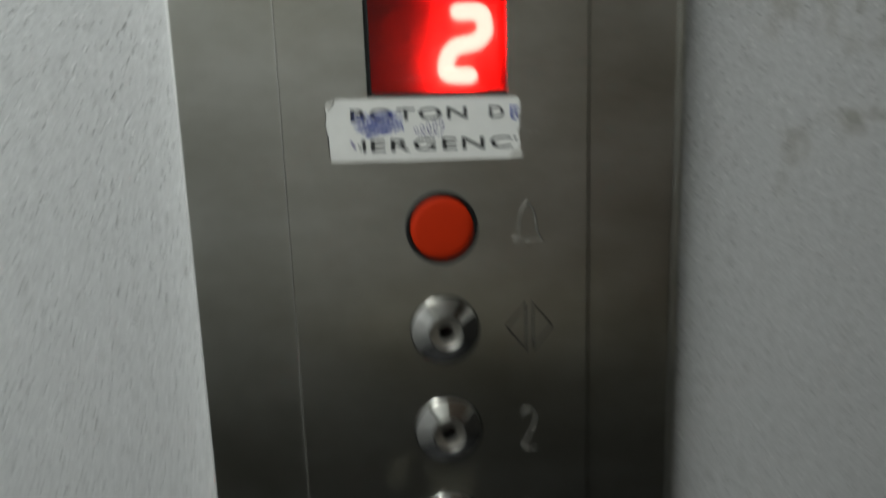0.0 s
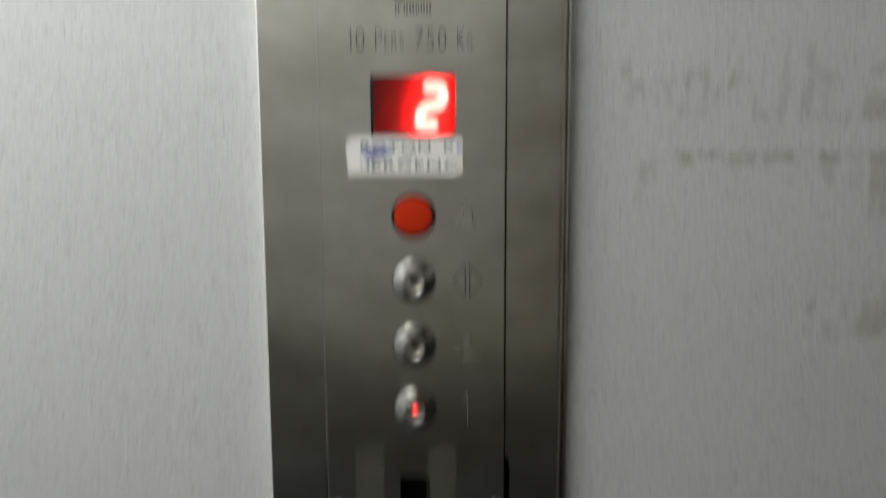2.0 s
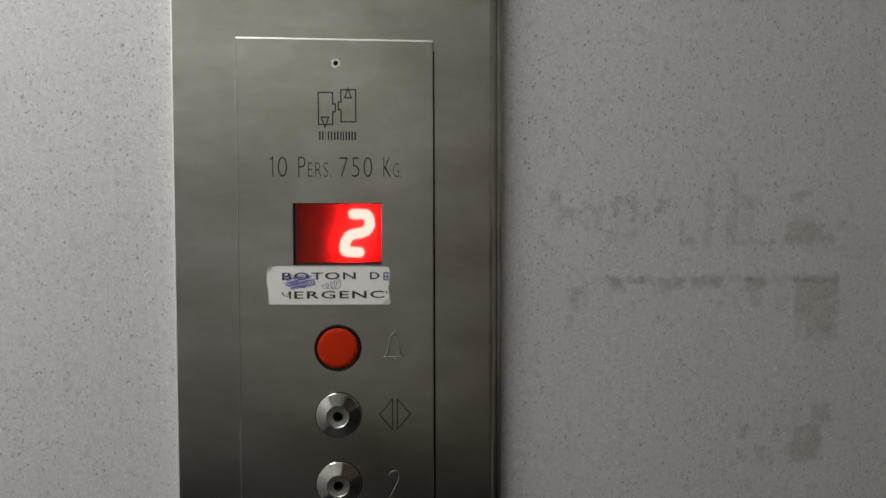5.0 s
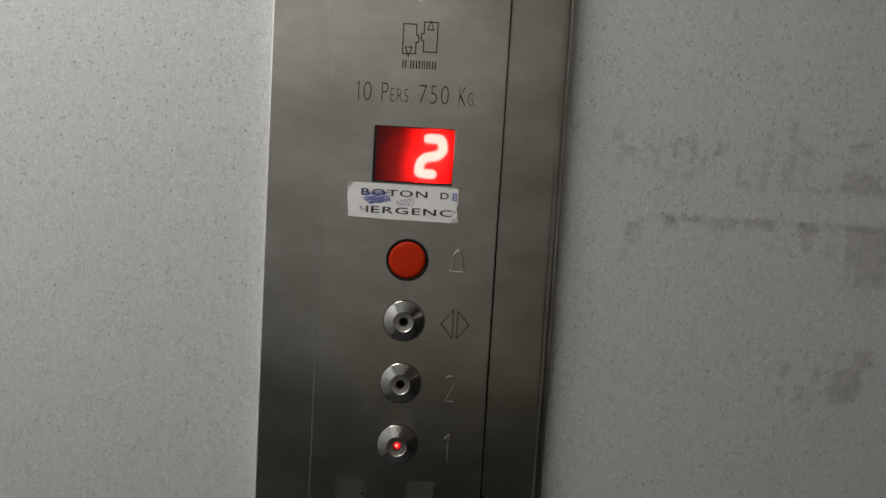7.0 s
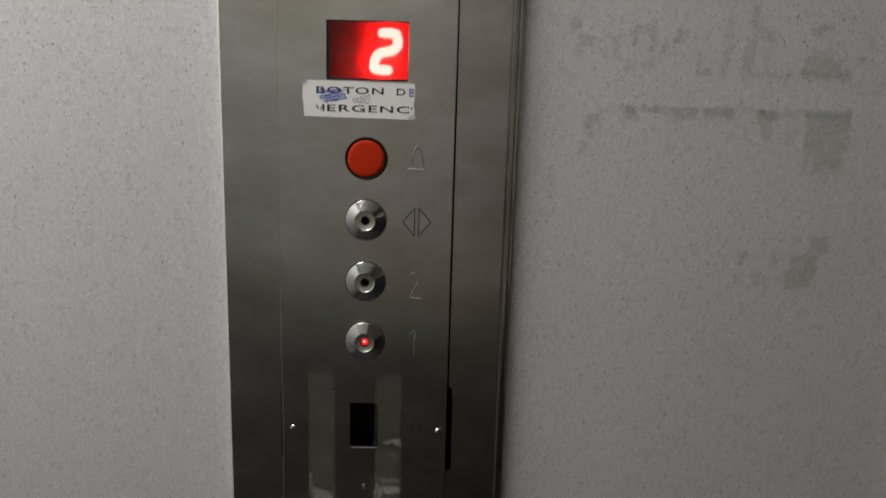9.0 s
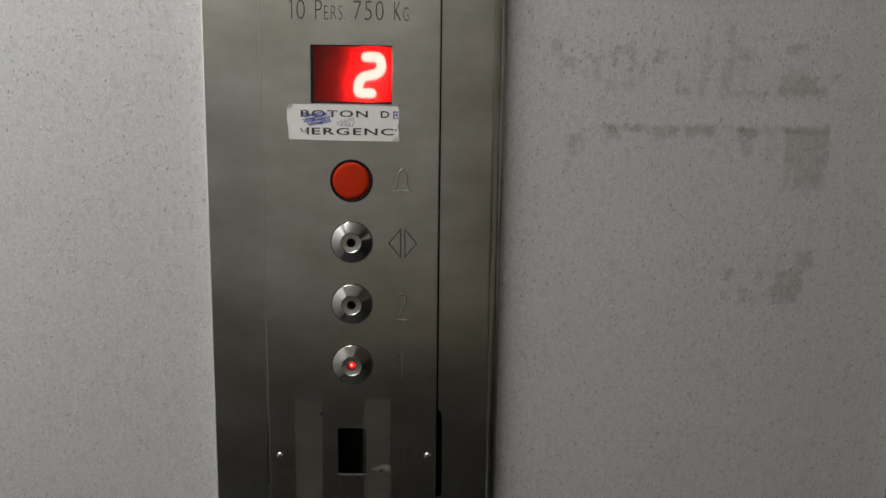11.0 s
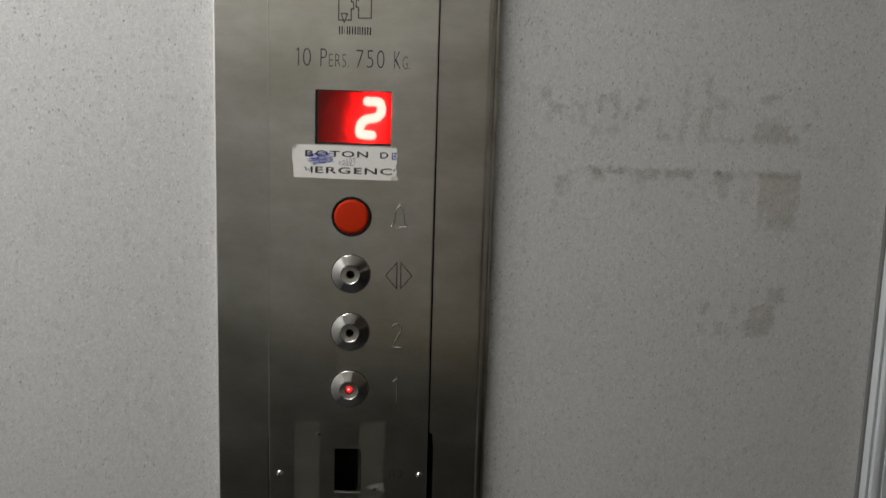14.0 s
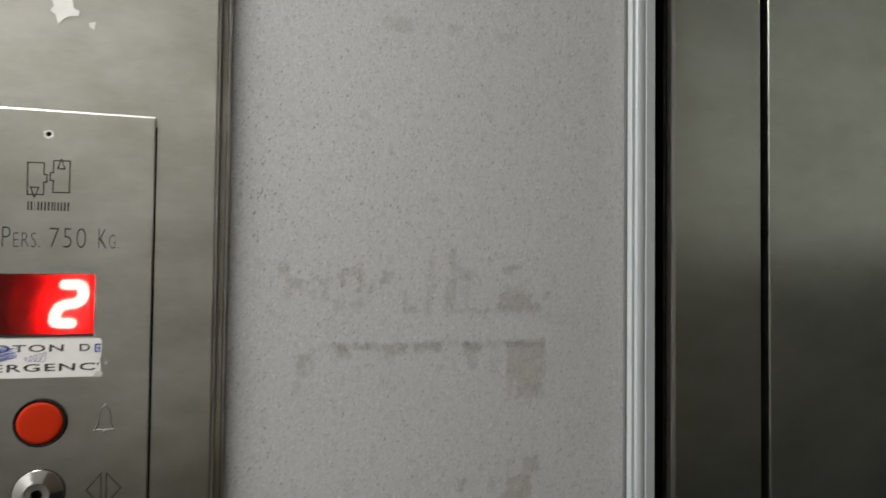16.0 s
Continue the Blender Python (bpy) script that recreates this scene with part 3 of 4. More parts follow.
seg_digit(-0.0150, 1.3272, 0.0135, 0.0262, 0.20, ("top", "tr", "mid", "bl", "bot", "tl", "br"), 0.0040, 0.0096, RED_DARK, "unlit_segments", "dark unlit segments")
bm = bmesh.new()
for k in range(9):
    z = dz0 + 0.004 + k * 0.0043
    stroke(bm, [(dx0 + 0.002, z), (dx0 + 0.024, z)], 0.0006, 0.0094, 0.0002)
part("grid_lines", bm, RED_DARK, disp, "fine dark lines behind the pane")

part("light_baffle", box(dx1 - 0.0036, dx1 - 0.0033, 0.0024, 0.0048, dz0 + 0.001, dz1 - 0.001), RED_DARK, disp, "thin dark red baffle beside the digit")

rs = random.Random(9)
for k in range(5):
    x, z = rs.uniform(dx0 + 0.003, dx1 - 0.02), rs.uniform(dz0 + 0.003, dz1 - 0.003)
    bm = bmesh.new()
    if k % 3:
        stroke(bm, [(x, z), (x + rs.uniform(0.008, 0.018), z + rs.uniform(-0.0006, 0.0006))], 0.00006, 0.0013, 0.00002)
    else:
        stroke(bm, [(x, z), (x + rs.uniform(-0.0005, 0.0005), z - rs.uniform(0.004, 0.012))], 0.00006, 0.0013, 0.00002)
    part("pane_scratch", bm, SCRATCH, disp, "hair-fine scratch on the pane")

# alarm button
alarm = part("alarm_button", lathe([(0.0, -0.004), (0.0150, -0.004), (0.0158, 0.0004), (0.0156, 0.0020), (0.0147, 0.0024), (0.0138, 0.0014), (0.0138, -0.001), (0.0, -0.001)], 0, ALARM), BEZEL, panel, "black bezel of the alarm button", True)
part("cap", lathe([(0.0136, -0.0005), (0.0136, 0.0019), (0.0133, 0.0022), (0.0108, 0.0024), (0.0, 0.0025)], 0, ALARM), RED_CAP, alarm, "flat orange-red plastic cap", True)


def push_button(z, lit):
    body = part("push_button", lathe([(0.0, -0.004), (0.0125, -0.004), (0.0149, 0.0), (0.0151, 0.0010), (0.0148, 0.0016), (0.0080, 0.0051), (0.0076, 0.0053), (0.0072, 0.0052)], 0, z, 0.0, 64), BUTTON_STEEL, panel, "turned steel cone button")
    part("dish", lathe([(0.0072, 0.0052), (0.0068, 0.0049), (0.0040, 0.0045), (0.0034, 0.0045)], 0, z, 0.0, 48), DISH_STEEL, body, "matte steel dish round the socket")
    part("socket", lathe([(0.0034, 0.0045), (0.0032, 0.0040), (0.0032, -0.0012), (0.0, -0.0012)], 0, z, 0.0, 24), BLACK, body, "dark socket in the button")
    part("gap_ring", lathe([(0.0148, -0.0002), (0.0148, 0.00015), (0.0157, 0.00015), (0.0157, -0.0002)], 0, z), BLACK, body, "dark gap round the button")
    part("indicator", lathe([(0.0027, -0.0010), (0.0026, 0.0022), (0.0017, 0.0031), (0.0, 0.0034)] if lit else [(0.0030, -0.0010), (0.0028, -0.0004), (0.0, 0.0)], 0, z, 0, 20), LED if lit else LED_OFF, body, "lit red indicator" if lit else "unlit dark indicator", True)
    if lit:
        part("hot_spot", lathe([(0.0009, 0.0030), (0.0008, 0.0036), (0.0, 0.0037)], -0.0003, z + 0.0003, 0, 12), HOT_LED, body, "bright core of the indicator", True)
    return body


push_button(OPEN, False)
push_button(TWO, False)
push_button(ONE, True)

# engraved signs beside the buttons
SY = -0.00005
bm = bmesh.new()
bell = [(0.0310, 1.2432), (0.0328, 1.2452), (0.0338, 1.2480), (0.0341, 1.2530), (0.0348, 1.2562), (0.0360, 1.2582), (0.0376, 1.2590),
        (0.0392, 1.2582), (0.0404, 1.2562), (0.0411, 1.2530), (0.0414, 1.2480), (0.0424, 1.2452), (0.0444, 1.2432)]
stroke(bm, bell, 0.00075, SY, 0.0002)
stroke(bm, [(0.0310, 1.2432), (0.0444, 1.2432)], 0.00075, SY, 0.0002)
stroke(bm, [(0.0364, 1.2432), (0.0368, 1.2419), (0.0377, 1.2414), (0.0386, 1.2419), (0.0390, 1.2432)], 0.00075, SY, 0.0002)
stroke(bm, [(0.0369, 1.2590), (0.0369, 1.2602), (0.0383, 1.2602), (0.0383, 1.2590)], 0.00075, SY, 0.0002)
sign = part("bell_sign", bm, GROOVE, panel, "engraved outline of a bell")
# offset dark line paints the shade inside the bell's groove
bm = bmesh.new()
stroke(bm, [(x + 0.0004, z - 0.0003) for x, z in bell], 0.0004, SY - 0.0001, 0.00010)
part("painted_flank", bm, ENGRAVED_THIN, sign, "shade on the groove flank, painted as a dark line")
bm = bmesh.new()
stroke(bm, [(0.0277, 1.2038), (0.0364, 1.2143), (0.0364, 1.1932)], 0.0008, SY, 0.0002, True)
stroke(bm, [(0.0485, 1.2038), (0.0398, 1.2143), (0.0398, 1.1932)], 0.0008, SY, 0.0002, True)
sign = part("door_open_sign", bm, ENGRAVED, panel, "engraved double arrow door sign")
# pale lines paint the glint along the inner upright grooves
for x in (0.0371, 0.0391):
    bm = bmesh.new()
    stroke(bm, [(x, 1.2140), (x, 1.1936)], 0.0003, SY - 0.0001, 0.00012)
    part("painted_flank", bm, GROOVE, sign, "glint on the groove flank, painted as a bright line")
bm = bmesh.new()
two = [(0.0340, 1.1612)] + [(0.0374 + 0.0034 * math.cos(a), 1.1612 + 0.0036 * math.sin(a)) for a in [math.pi * (1 - k / 8) for k in range(1, 9)]] + [(0.0405, 1.1590), (0.0388, 1.1550), (0.0338, 1.1450), (0.0412, 1.1450)]
stroke(bm, two, 0.00075, SY, 0.0002)
sign = part("figure_two", bm, GROOVE, panel, "engraved figure two")
# groove shade of the two, drawn as a dark offset line
bm = bmesh.new()
stroke(bm, [(x + 0.0004, z - 0.0003) for x, z in two], 0.0005, SY - 0.0001, 0.00012)
part("painted_flank", bm, ENGRAVED_THIN, sign, "shade on the groove flank, painted as a dark line")
bm = bmesh.new()
one = [(0.0347, 1.1160), (0.0382, 1.1195), (0.0382, 1.0985)]
stroke(bm, one, 0.00075, SY, 0.0002)
sign = part("figure_one", bm, GROOVE, panel, "engraved figure one")
# groove shade of the one, drawn the same way
bm = bmesh.new()
stroke(bm, [(x + 0.0004, z - 0.0003) for x, z in one], 0.0005, SY - 0.0001, 0.00012)
part("painted_flank", bm, ENGRAVED_THIN, sign, "shade on the groove flank, painted as a dark line")

# maker's mark as plain outlines, its name as bars; load plate lettering
bm = bmesh.new()
W = 0.00085
stroke(bm, [(-0.0117, 1.4207), (-0.0022, 1.4208), (-0.0022, 1.4131), (-0.0004, 1.4131), (-0.0004, 1.4080), (-0.0022, 1.4080), (-0.0022, 1.3998), (-0.0116, 1.3995)], W, SY, 0.00012, True)
stroke(bm, [(0.0033, 1.4226), (0.0130, 1.4228), (0.0130, 1.4016), (0.0033, 1.4015), (0.0033, 1.4094), (0.0015, 1.4094), (0.0015, 1.4145), (0.0033, 1.4145)], W, SY, 0.00012, True)
stroke(bm, [(-0.0098, 1.4044), (-0.0050, 1.4044), (-0.0074, 1.3976)], W, SY - 0.00006, 0.00012, True)
stroke(bm, [(0.0058, 1.4173), (0.0101, 1.4173), (0.0079, 1.4238)], W, SY - 0.00006, 0.00012, True)
part("maker_mark", bm, ENGRAVED, panel, "engraved maker's mark of two stepped outlines")
bm = bmesh.new()
for k, (u, w) in enumerate(((0, 2.6), (3.6, 0.7), (5.2, 2.6), (8.8, 2.8), (12.6, 2.2), (15.7, 2.6), (19.2, 2.8))):
    x = -0.0113 + u * 0.00111
    box(x, x + w * 0.00111 * 0.34, -0.00012, 0.0, 1.3892, 1.3950, bm=bm)
    if w > 1:
        box(x + w * 0.00111 * 0.66, x + w * 0.00111, -0.00012, 0.0, 1.3892, 1.3950, bm=bm)
part("name_bars", bm, ENGRAVED, panel, "small engraved bars under the mark")
TY = -0.00010
for text, x0, x1, z0, z1 in (("0", -0.0386, -0.0325, 1.3648, 1.3781), ("P", -0.0252, -0.0204, 1.3648, 1.3781), ("ERS.", -0.0188, -0.0034, 1.3648, 1.3745),
                             ("750", 0.0021, 0.0237, 1.3648, 1.3781), ("K", 0.0312, 0.0362, 1.3648, 1.3781), ("G.", 0.0377, 0.0435, 1.3648, 1.3742)):
    lettering("load_lettering", text, x0, x1, z0, z1, TY, ENGRAVED_THIN, panel, -0.019, 1.12, "thin engraved lettering")

bm = bmesh.new()
stroke(bm, [(-0.0437, 1.3760), (-0.0419, 1.3779), (-0.0419, 1.3648)], 0.0008, SY, 0.00006)
part("load_lettering", bm, ENGRAVED_THIN, panel, "thin engraved lettering")

# screws and bare screw holes
def pan_screw(x, z, r, turn):
    s = part("screw", lathe([(0.0, -0.002), (r, -0.002), (r, 0.0004), (r * 0.92, 0.0010), (r * 0.6, 0.0016), (0.0, 0.0018)], x, z, 0, 20), SCREW_STEEL, panel, "small bright pan-head screw", True)
    bm = bmesh.new()
    stroke(bm, [(x - r * 0.8 * math.cos(turn), z - r * 0.8 * math.sin(turn)), (x + r * 0.8 * math.cos(turn), z + r * 0.8 * math.sin(turn))], 0.0006, -0.0017, 0.0003)
    part("slot", bm, BLACK, s)
    return s


pan_screw(-0.0565, 1.0363, 0.0027, 1.3)
pan_screw(0.0585, 1.0363, 0.0027, 1.5)
for x, z, w, h in ((-0.0004, 0.9882, 0.0022, 0.0011), (0.0009, 0.9852, 0.0012, 0.0014), (-0.0012, 0.9858, 0.0008, 0.0008)):
    part("burr", lathe([(w / 2, -0.0002), (w / 2, 0.0002), (w * 0.3, 0.0007), (0.0, 0.0009)], x, z, 0, 12), SCREW_STEEL, panel, "bright bent burr of a torn-out screw", True)
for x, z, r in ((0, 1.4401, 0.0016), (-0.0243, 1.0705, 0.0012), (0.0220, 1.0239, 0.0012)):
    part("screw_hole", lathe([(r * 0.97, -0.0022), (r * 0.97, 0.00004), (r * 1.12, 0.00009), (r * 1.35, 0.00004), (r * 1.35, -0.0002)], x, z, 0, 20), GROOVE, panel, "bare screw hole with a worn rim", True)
    # black disc paints the shade in the hole; the lower two lie on top
    part("hole_shade", lathe([(0.0, -0.0020), (r * 0.97, -0.0020)] if z > 1.2 else [(0.0, 0.00028), (r, 0.00028), (r * 1.05, 0.0)], x, z, 0, 20), CAVITY_SHADE, panel, "disc painted near-black for the shade in the hole")
rr = random.Random(21)
ring = [(0.0031 * rr.uniform(0.78, 1.15) * math.cos(a), 1.4401 + 0.0031 * rr.uniform(0.78, 1.2) * math.sin(a)) for a in [2 * math.pi * k / 22 for k in range(22)]]
part("chipped_rim", sheet(ring, [circle(0, 1.4401, 0.0018, 16)], -0.00012, 0.0), PAPER, panel, "pale chipped rim round the screw hole")
part("lower_lip", box(-0.0117, 0.0100, -0.0003, 0.0006, 1.0203, 1.0210, 0.0002), LINE_STEEL, panel, "dull bent lip under the cut-out")
part("hole_rim", sheet([(-0.0121, 1.0209), (0.0110, 1.0209), (0.0110, 1.0564), (0.0089, 1.0592), (-0.0121, 1.0592)], [[(-0.0116, 1.0214), (0.0105, 1.0214), (0.0105, 1.0561), (0.0086, 1.0587), (-0.0116, 1.0587)]], -0.0001, 0.0004), PLATE, panel, "worn rim of the empty cut-out")
bm = bmesh.new()
rng = random.Random(5)
for x0, x1, z in ((-0.0467, -0.0323, 1.3424), (-0.0412, -0.0398, 1.3330), (-0.0354, -0.0304, 1.3078), (0.0240, 0.0256, 1.3502), (0.0252, 0.0271, 1.3522)):
    stroke(bm, [(x0, z), ((x0 + x1) / 2, z + rng.uniform(-0.0003, 0.0003)), (x1, z + rng.uniform(-0.0004, 0.0004))], 0.00016, -0.00003, 0.00003)
    part("scratch", bm, SCRATCH, panel, "fine bright scratch")
    bm = bmesh.new()
for x, z in ((0.0366, 1.2905), (0.0390, 1.2890), (0.0372, 1.2870), (0.0420, 1.2893)):
    stroke(bm, [(x, z), (x + 0.0006, z + 0.0011)], 0.0007, -0.00003, 0.00006)
part("paper_crumbs", bm, PAPER_DIRTY, panel, "tiny paper remains")

bm = bmesh.new()
for pts in ([(0.0345, 1.0410), (0.0340, 1.0335)], [(0.0372, 1.0405), (0.0380, 1.0330)], [(0.0415, 1.0400), (0.0440, 1.0405), (0.0448, 1.0385), (0.0418, 1.0345), (0.0450, 1.0340)]):
    stroke(bm, pts, 0.0003, -0.00003, 0.00004)
part("pen_scrawl", bm, INK, panel, "faint dark handwritten scrawl")

# ---------------------------------------------------------------- paper label under the display
label = tagged(part("paper_label", flat([(-0.0440, 1.3053), (-0.0453, 1.3040), (-0.0466, 1.3018), (-0.0462, 1.2982), (-0.0470, 1.2950), (-0.0466, 1.2925), (-0.0458, 1.2905), (-0.0460, 1.2880), (-0.0455, 1.2799),
                                         (-0.0100, 1.2793), (0.0349, 1.2791), (0.0350, 1.2818), (0.0343, 1.2830), (0.0350, 1.2850), (0.0345, 1.2875), (0.0338, 1.2905), (0.0350, 1.2925), (0.0346, 1.2955), (0.0354, 1.2980), (0.0348, 1.3030), (0.0340, 1.3045), (-0.0050, 1.3050)], -0.0001, 0.00022), PAPER),
               "torn white paper label with black lettering and pen scribbles", "label")
LY = -0.00042
lettering("lettering", "BOTON", -0.0365, 0.0123, 1.2962, 1.3010, LY, INK, label, 0.014, 1.15)
lettering("lettering", "D", 0.0217, 0.0280, 1.2961, 1.3009, LY, INK, label, 0.014)
lettering("lettering", "ERGENC", -0.0287, 0.0312, 1.2834, 1.2884, LY, INK, label, 0.014, 1.15)
bm = flat([(-0.0320, 1.2835), (-0.0307, 1.2835), (-0.0307, 1.2884), (-0.0322, 1.2884)], LY, 0.00003)
stroke(bm, [(-0.0339, 1.2866), (-0.0330, 1.2845), (-0.0322, 1.2882)], 0.0004, LY, 0.00003)
part("half_letter", bm, INK, label, "torn half of a letter")
part("letter_stub", flat([(-0.0374, 1.2880), (-0.0362, 1.2880), (-0.0346, 1.2852), (-0.0354, 1.2848)], LY, 0.00003), VIOLET_PEN, label, "faded stub of a letter")
part("letter_stub", flat([(0.0322, 1.2880), (0.0334, 1.2878), (0.0330, 1.2864), (0.0325, 1.2864)], LY, 0.00003), INK, label, "torn stub of a letter")
part("tape_bit", flat([(0.0300, 1.2792), (0.0352, 1.2790), (0.0360, 1.2812), (0.0349, 1.2828), (0.0318, 1.2822)], -0.00040, 0.00008), PAPER_DIRTY, label, "soiled bit at the torn corner")
part("torn_corner", flat([(-0.0460, 1.3018), (-0.0448, 1.3048), (-0.0428, 1.3052), (-0.0440, 1.3030)], -0.00036, 0.0003), PAPER_DIRTY, label, "curled soiled corner")
bm = bmesh.new()
for k in range(13):
    # loose sideways strokes, thinner towards their ends
    z = 1.2908 + 0.00062 * k
    x0, x1 = -0.0340 + rng.uniform(-0.003, 0.004), -0.0158 + rng.uniform(-0.005, 0.002)
    pts = [(x0 + (x1 - x0) * u / 5, z + 0.0022 * (u / 5 - 0.5) + rng.uniform(-0.0006, 0.0006)) for u in range(6)]
    stroke(bm, pts, rng.uniform(0.00028, 0.00052), LY - 0.00003 * rng.random(), 0.00004)
pts = [(-0.0338 + 0.0190 * k / 22, 1.2937 + (0.0024 if k % 2 else -0.0026) * rng.uniform(0.45, 1.15)) for k in range(23)]
stroke(bm, pts, 0.00040, LY - 0.00006, 0.00004)
pts = [(-0.0362, 1.2996), (-0.0330, 1.2972), (-0.0300, 1.2992), (-0.0270, 1.2955), (-0.0240, 1.2978), (-0.0195, 1.2950)]
stroke(bm, pts, 0.00034, LY - 0.00008, 0.00004)
part("blue_scribble", bm, BLUE_PEN, label, "dense blue pen scribble")
bm = bmesh.new()
stroke(bm, [(0.0343, 1.3003), (0.0312, 1.3004), (0.0312, 1.2958), (0.0330, 1.2957)], 0.0008, LY, 0.00005)
stroke(bm, [(0.0332, 1.2996), (0.0334, 1.2970), (0.0340, 1.2952)], 0.0005, LY - 0.00005, 0.00005)
stroke(bm, [(0.0314, 1.2981), (0.0340, 1.2981)], 0.0007, LY - 0.00003, 0.00005)
part("blue_letter", bm, BLUE_PEN, label, "letter drawn in blue pen")
bm = bmesh.new()
pts = []
for k in range(61):
    a = k / 60 * 2 * math.pi * 4.5
    pts.append((-0.0100 + 0.0120 * k / 60 + 0.0014 * math.cos(a), 1.2915 + 0.0014 * k / 60 + 0.0034 * math.sin(a) * (0.35 + 0.65 * k / 60)))
stroke(bm, pts, 0.00034, LY, 0.00004)
part("pen_scrawl", bm, VIOLET_PEN, label, "looping thin pen scrawl")

# ---------------------------------------------------------------- torn paper scrap above the panel
tagged(part("paper_scrap", sheet([(-0.0080, 1.5400), (0.0060, 1.5412), (0.0118, 1.5380), (0.0112, 1.5322), (0.0121, 1.5270), (0.0158, 1.5252), (0.0152, 1.5218), (0.0098, 1.5212), (0.0062, 1.5190), (0.0030, 1.5146), (0.0020, 1.5190), (0.0012, 1.5215), (-0.0020, 1.5238), (0.0002, 1.5270), (-0.0012, 1.5308), (-0.0055, 1.5338)], [], COL_Y - 0.0004, COL_Y - 0.00005), PAPER),
               "torn white scrap of paper stuck on the column", "paper")
tagged(part("paper_scrap", sheet([(0.0213, 1.5178), (0.0256, 1.5190), (0.0250, 1.5134), (0.0222, 1.5150)], [], COL_Y - 0.0004, COL_Y - 0.00005), PAPER),
                "small torn white scrap of paper on the column", "paper")

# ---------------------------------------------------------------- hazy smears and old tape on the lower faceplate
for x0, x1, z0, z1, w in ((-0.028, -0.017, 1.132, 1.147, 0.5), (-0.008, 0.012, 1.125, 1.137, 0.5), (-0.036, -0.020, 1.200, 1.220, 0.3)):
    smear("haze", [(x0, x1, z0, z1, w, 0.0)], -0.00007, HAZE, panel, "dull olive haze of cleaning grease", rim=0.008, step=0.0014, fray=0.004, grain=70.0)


def tape_outline(x0, x1, z0, z1, seed, round_end, bite=0.0):
    """A torn strip with a wavering outline; its lower end is rounded off."""
    r = random.Random(seed)
    n = 30
    left, right = [], []
    for k in range(n + 1):
        z = z0 + (z1 - z0) * k / n
        inset = round_end * max(0.0, 1 - (z - z0) / (round_end * 1.3)) ** 2
        wave = 0.0005 * math.sin(z * 190 + seed) + r.uniform(-0.0003, 0.0003)
        eaten = bite if 1.0340 < z < 1.0520 else 0.0
        left.append((x0 + inset + wave, z))
        right.append((x1 - inset * 0.6 + wave - eaten + r.uniform(-0.0003, 0.0003), z))
    return left + right[::-1]


t1 = tagged(part("tape_strip", flat(tape_outline(-0.0440, -0.0238, 0.9700, 1.0823, 1, 0.0060), -0.0001, 0.00008), TAPE), "yellowed strip of old clear tape on the steel", "tape", "old tape strips")
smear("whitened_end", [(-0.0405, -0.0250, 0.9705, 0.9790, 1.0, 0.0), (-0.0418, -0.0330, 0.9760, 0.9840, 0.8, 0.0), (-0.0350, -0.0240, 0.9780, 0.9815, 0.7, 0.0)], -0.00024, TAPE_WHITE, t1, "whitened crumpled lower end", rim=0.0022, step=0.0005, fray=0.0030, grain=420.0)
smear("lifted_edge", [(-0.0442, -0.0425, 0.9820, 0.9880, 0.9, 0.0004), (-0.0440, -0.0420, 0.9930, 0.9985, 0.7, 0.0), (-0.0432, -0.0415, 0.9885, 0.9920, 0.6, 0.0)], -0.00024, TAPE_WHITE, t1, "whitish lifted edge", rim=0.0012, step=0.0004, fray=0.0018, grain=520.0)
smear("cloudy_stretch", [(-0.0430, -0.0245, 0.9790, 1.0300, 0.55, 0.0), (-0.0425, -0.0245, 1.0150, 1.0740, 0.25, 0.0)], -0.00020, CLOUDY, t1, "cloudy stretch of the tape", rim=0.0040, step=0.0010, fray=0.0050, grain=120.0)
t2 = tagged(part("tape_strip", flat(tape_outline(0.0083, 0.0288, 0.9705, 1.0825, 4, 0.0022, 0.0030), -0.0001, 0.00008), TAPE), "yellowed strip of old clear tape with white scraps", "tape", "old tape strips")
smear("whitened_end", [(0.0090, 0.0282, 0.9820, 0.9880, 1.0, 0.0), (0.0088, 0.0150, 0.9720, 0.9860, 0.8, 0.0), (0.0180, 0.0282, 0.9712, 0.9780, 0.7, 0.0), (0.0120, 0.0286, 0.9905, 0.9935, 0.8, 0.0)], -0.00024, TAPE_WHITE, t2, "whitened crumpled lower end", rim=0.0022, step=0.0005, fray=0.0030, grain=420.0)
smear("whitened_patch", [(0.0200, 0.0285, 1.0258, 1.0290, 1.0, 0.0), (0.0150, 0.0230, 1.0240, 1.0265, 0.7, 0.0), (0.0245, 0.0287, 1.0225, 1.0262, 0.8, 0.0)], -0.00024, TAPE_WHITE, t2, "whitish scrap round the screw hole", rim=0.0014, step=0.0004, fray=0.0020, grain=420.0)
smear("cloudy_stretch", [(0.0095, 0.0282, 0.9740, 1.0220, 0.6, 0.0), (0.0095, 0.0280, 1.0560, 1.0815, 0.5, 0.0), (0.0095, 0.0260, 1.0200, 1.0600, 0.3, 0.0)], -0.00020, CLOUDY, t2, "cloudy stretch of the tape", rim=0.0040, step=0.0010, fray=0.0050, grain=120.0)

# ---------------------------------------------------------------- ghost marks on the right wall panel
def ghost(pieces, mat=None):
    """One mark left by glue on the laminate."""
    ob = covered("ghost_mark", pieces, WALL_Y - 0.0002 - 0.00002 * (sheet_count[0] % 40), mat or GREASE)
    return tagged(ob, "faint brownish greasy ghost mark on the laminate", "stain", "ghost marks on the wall")


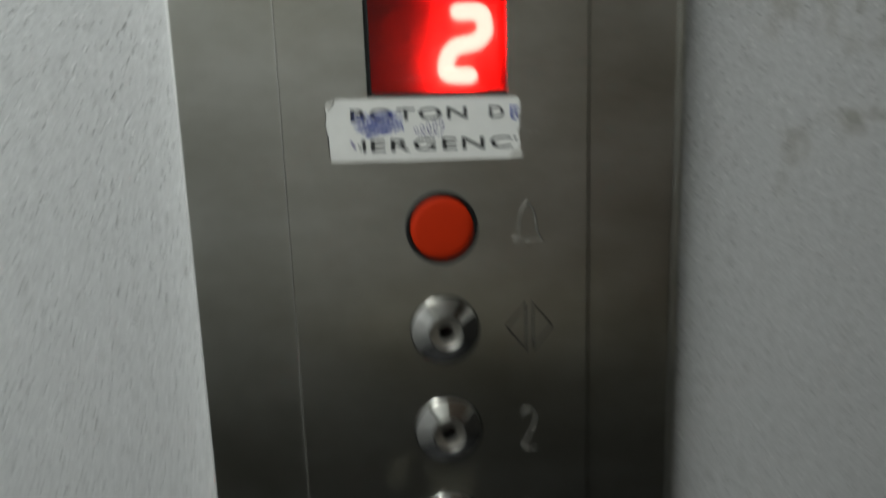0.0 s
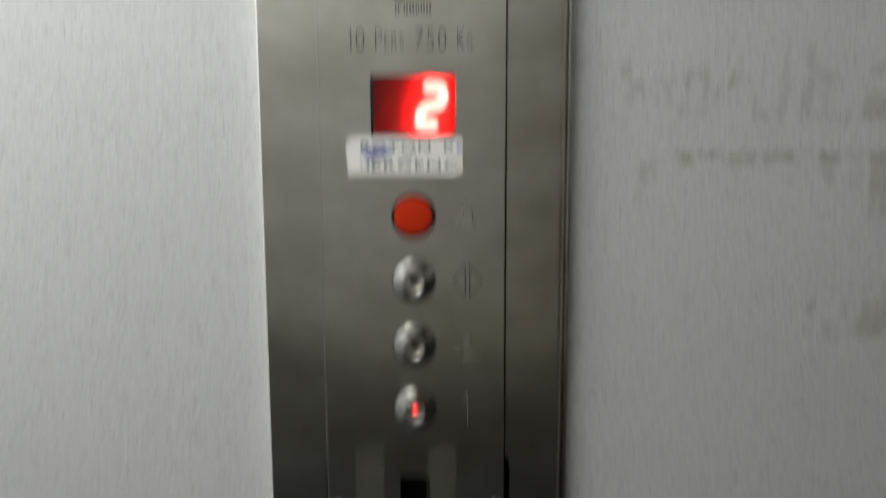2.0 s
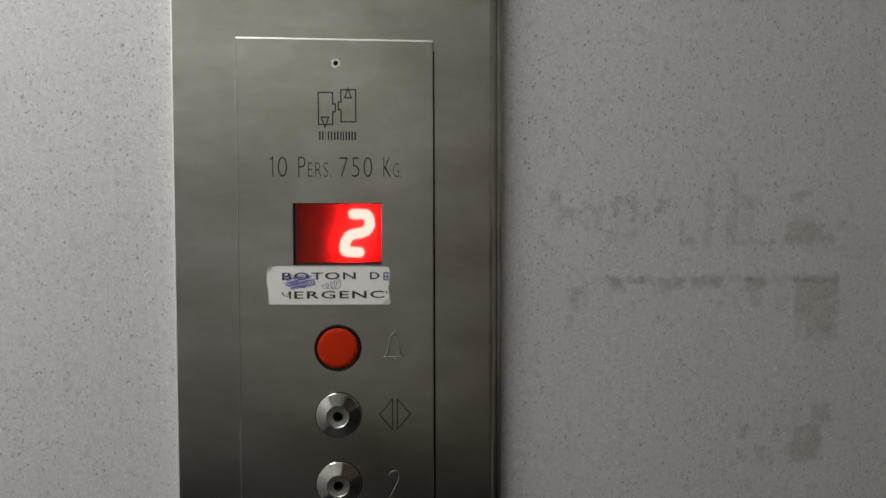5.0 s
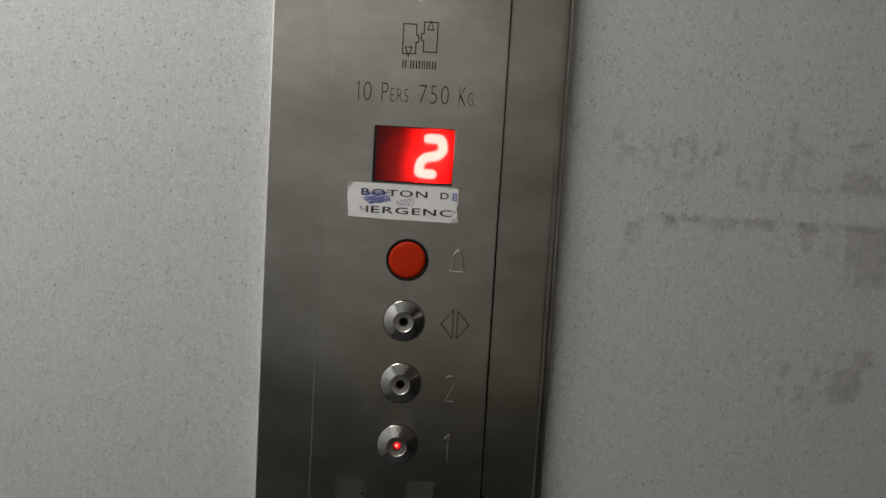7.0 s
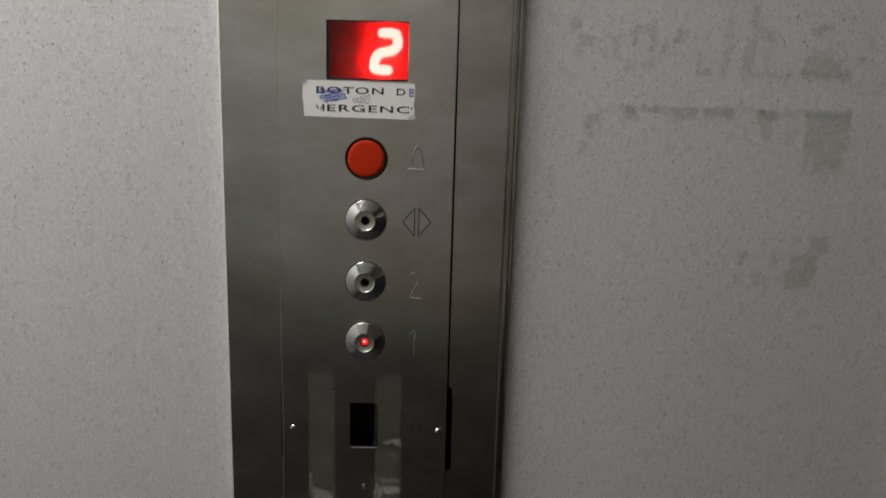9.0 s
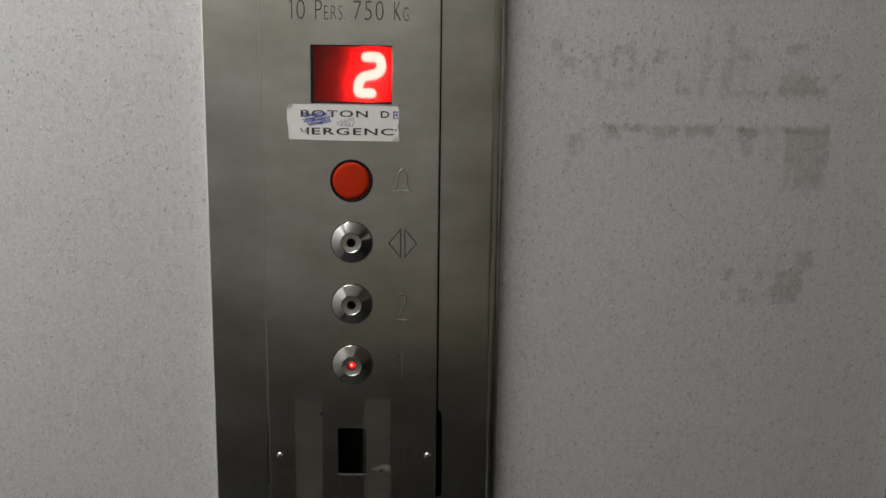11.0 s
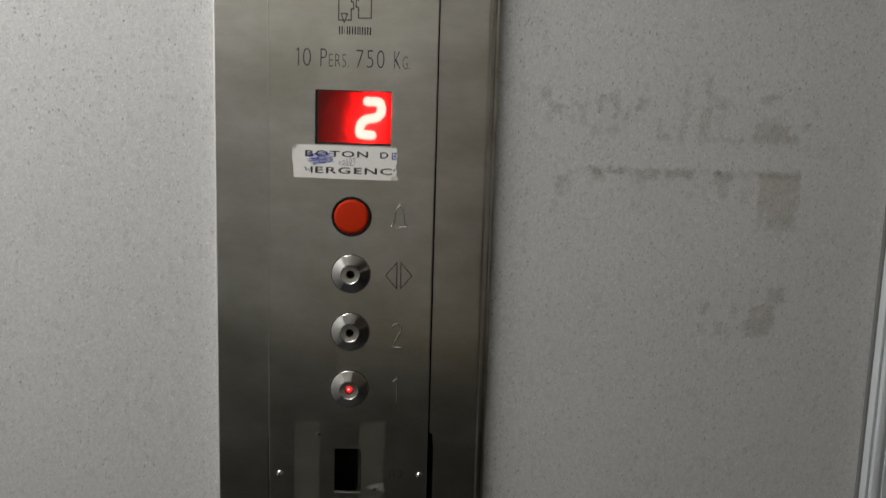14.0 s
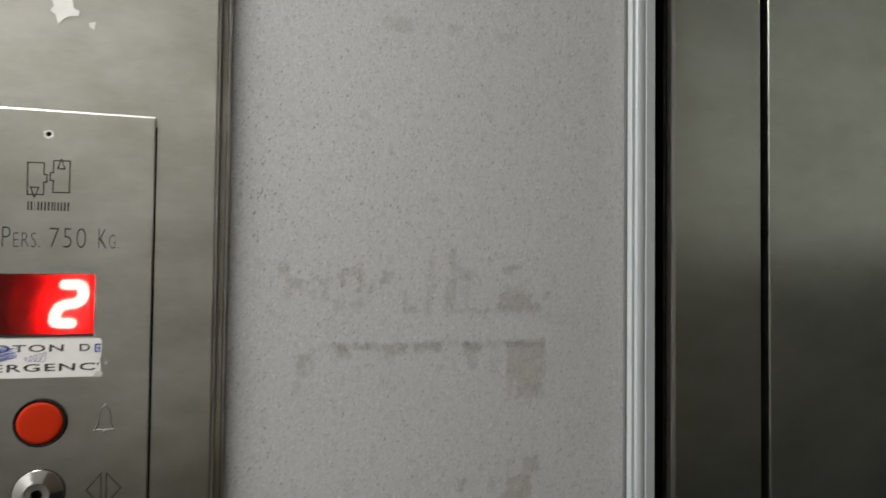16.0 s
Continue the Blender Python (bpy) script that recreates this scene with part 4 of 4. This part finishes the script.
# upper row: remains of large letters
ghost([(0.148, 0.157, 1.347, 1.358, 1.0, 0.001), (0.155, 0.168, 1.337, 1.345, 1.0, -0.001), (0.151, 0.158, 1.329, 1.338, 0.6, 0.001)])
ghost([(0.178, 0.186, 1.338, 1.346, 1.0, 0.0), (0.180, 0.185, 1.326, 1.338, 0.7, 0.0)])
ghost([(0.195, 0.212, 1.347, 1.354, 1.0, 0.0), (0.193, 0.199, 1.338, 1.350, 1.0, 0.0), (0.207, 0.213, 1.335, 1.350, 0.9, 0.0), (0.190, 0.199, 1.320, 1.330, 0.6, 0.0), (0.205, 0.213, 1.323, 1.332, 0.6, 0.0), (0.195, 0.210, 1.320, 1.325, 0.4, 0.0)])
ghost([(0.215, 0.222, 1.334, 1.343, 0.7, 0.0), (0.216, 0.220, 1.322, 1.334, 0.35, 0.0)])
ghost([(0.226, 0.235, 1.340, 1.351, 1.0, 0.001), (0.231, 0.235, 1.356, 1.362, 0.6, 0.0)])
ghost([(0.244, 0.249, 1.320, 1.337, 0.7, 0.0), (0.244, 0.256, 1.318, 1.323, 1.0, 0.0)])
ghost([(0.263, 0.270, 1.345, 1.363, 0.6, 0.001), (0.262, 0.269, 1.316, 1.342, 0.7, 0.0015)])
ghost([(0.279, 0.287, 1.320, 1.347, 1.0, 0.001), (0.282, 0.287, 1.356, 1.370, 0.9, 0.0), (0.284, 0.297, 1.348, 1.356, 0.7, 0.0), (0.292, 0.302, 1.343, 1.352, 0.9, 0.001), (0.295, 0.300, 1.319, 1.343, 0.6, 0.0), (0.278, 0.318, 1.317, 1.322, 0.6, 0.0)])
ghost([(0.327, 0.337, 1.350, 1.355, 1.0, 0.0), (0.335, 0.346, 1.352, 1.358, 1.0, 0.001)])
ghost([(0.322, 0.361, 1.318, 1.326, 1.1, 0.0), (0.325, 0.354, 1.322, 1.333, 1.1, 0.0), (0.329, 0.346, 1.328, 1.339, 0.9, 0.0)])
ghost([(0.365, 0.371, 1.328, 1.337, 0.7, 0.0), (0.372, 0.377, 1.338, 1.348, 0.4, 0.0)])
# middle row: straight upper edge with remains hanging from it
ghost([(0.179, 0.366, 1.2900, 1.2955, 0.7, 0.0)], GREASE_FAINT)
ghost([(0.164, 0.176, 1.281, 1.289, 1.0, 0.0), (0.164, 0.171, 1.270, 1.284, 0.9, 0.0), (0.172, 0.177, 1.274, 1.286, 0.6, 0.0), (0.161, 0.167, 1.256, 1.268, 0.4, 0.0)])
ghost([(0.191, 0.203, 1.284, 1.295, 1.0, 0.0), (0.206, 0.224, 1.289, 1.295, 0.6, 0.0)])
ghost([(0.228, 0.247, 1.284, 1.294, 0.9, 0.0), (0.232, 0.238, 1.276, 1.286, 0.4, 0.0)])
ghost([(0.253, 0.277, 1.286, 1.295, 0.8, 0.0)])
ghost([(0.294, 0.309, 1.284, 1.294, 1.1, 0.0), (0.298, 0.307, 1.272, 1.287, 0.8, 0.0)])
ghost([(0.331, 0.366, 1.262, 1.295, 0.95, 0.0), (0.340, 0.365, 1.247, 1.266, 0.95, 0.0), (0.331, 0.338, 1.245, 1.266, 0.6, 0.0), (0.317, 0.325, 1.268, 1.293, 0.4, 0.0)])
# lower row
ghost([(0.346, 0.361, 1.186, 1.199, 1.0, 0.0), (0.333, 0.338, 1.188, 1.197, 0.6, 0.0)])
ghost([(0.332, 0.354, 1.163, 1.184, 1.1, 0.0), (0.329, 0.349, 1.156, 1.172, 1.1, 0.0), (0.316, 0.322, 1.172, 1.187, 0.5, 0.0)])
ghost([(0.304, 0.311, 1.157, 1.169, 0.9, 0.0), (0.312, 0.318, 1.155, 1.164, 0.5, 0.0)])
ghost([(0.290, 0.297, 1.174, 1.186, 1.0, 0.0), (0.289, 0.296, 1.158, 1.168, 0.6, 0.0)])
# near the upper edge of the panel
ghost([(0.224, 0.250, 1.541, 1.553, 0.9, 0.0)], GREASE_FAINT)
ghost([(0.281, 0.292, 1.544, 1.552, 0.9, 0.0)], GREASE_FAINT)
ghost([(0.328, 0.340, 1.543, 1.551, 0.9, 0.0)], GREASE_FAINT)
# ---------------------------------------------------------------- end trim of the panel and the sliding door
tr = tagged(empty("trim", 0, 0, 0), "ribbed aluminium end trim of the wall panel", "trim", kind="structure")
part("groove", box(0.4400, 0.4420, 0.0130, 0.030, 0.002, CAR_H - 0.002), GROOVE_GREY, tr, "grey groove beside the trim")
prof = [(0.4420, 0.0300), (0.4420, 0.0074), (0.4424, 0.0066), (0.4442, 0.0066), (0.4446, 0.0074), (0.4454, 0.0074), (0.4458, 0.0050), (0.4464, 0.0044)] + \
       [(0.4464 + 0.0072 * k / 6, 0.0044 - 0.0007 * math.sin(math.pi * k / 6)) for k in range(1, 6)] + \
       [(0.4536, 0.0044), (0.4539, 0.0050), (0.4546, 0.0050), (0.4549, 0.0038), (0.4630, 0.0038), (0.4635, 0.0044), (0.4635, 0.0300)]
part("profile", extruded(prof, closed=True), ALUMINIUM, tr)

DOOR_Y = 0.034
jamb = tagged(empty("door_jamb", 0, 0, 0), "narrow brushed steel door jamb with a bright front edge", "door jamb", kind="structure")
# near-black sheet gives the reveal its shade by colour
part("reveal", box(0.4635, 0.5130, 0.060, 0.064, 0.002, CAR_H - 0.002), DOOR_SHADE, jamb, "sheet painted near-black for the shaded gap beside the trim")
part("jamb_edge", box(0.5000, 0.5045, DOOR_Y - 0.002, 0.062, 0.002, CAR_H - 0.002, 0.0008), EDGE_STEEL, jamb, "bright folded edge")
part("seal", box(0.4955, 0.4997, DOOR_Y + 0.004, 0.060, 0.002, CAR_H - 0.002, 0.001), BLACK, jamb, "black rubber seal")
part("jamb_face", box(0.5047, 0.6020, DOOR_Y, DOOR_Y + 0.024, 0.002, CAR_H - 0.002, 0.0015), DOOR_STEEL, jamb)
door = tagged(empty("door_1", 0, 0, 0), "closed brushed stainless steel sliding lift door", "door", kind="structure")
part("door_panel", box(0.6120, 1.42, DOOR_Y, DOOR_Y + 0.028, 0.004, CAR_H - 0.004, 0.0015), DOOR_STEEL, door)
# two more near-black pieces, coloured as the shade in and behind the gap
part("door_gap", box(0.6020, 0.6120, DOOR_Y + 0.020, DOOR_Y + 0.026, 0.004, CAR_H - 0.004), DOOR_SHADE, door, "strip painted near-black for the shaded gap between jamb and door")
part("door_back", box(0.4410, 1.45, 0.075, 0.10, 0.0, CAR_H), DOOR_SHADE, door, "sheet painted near-black for the shade behind the door")
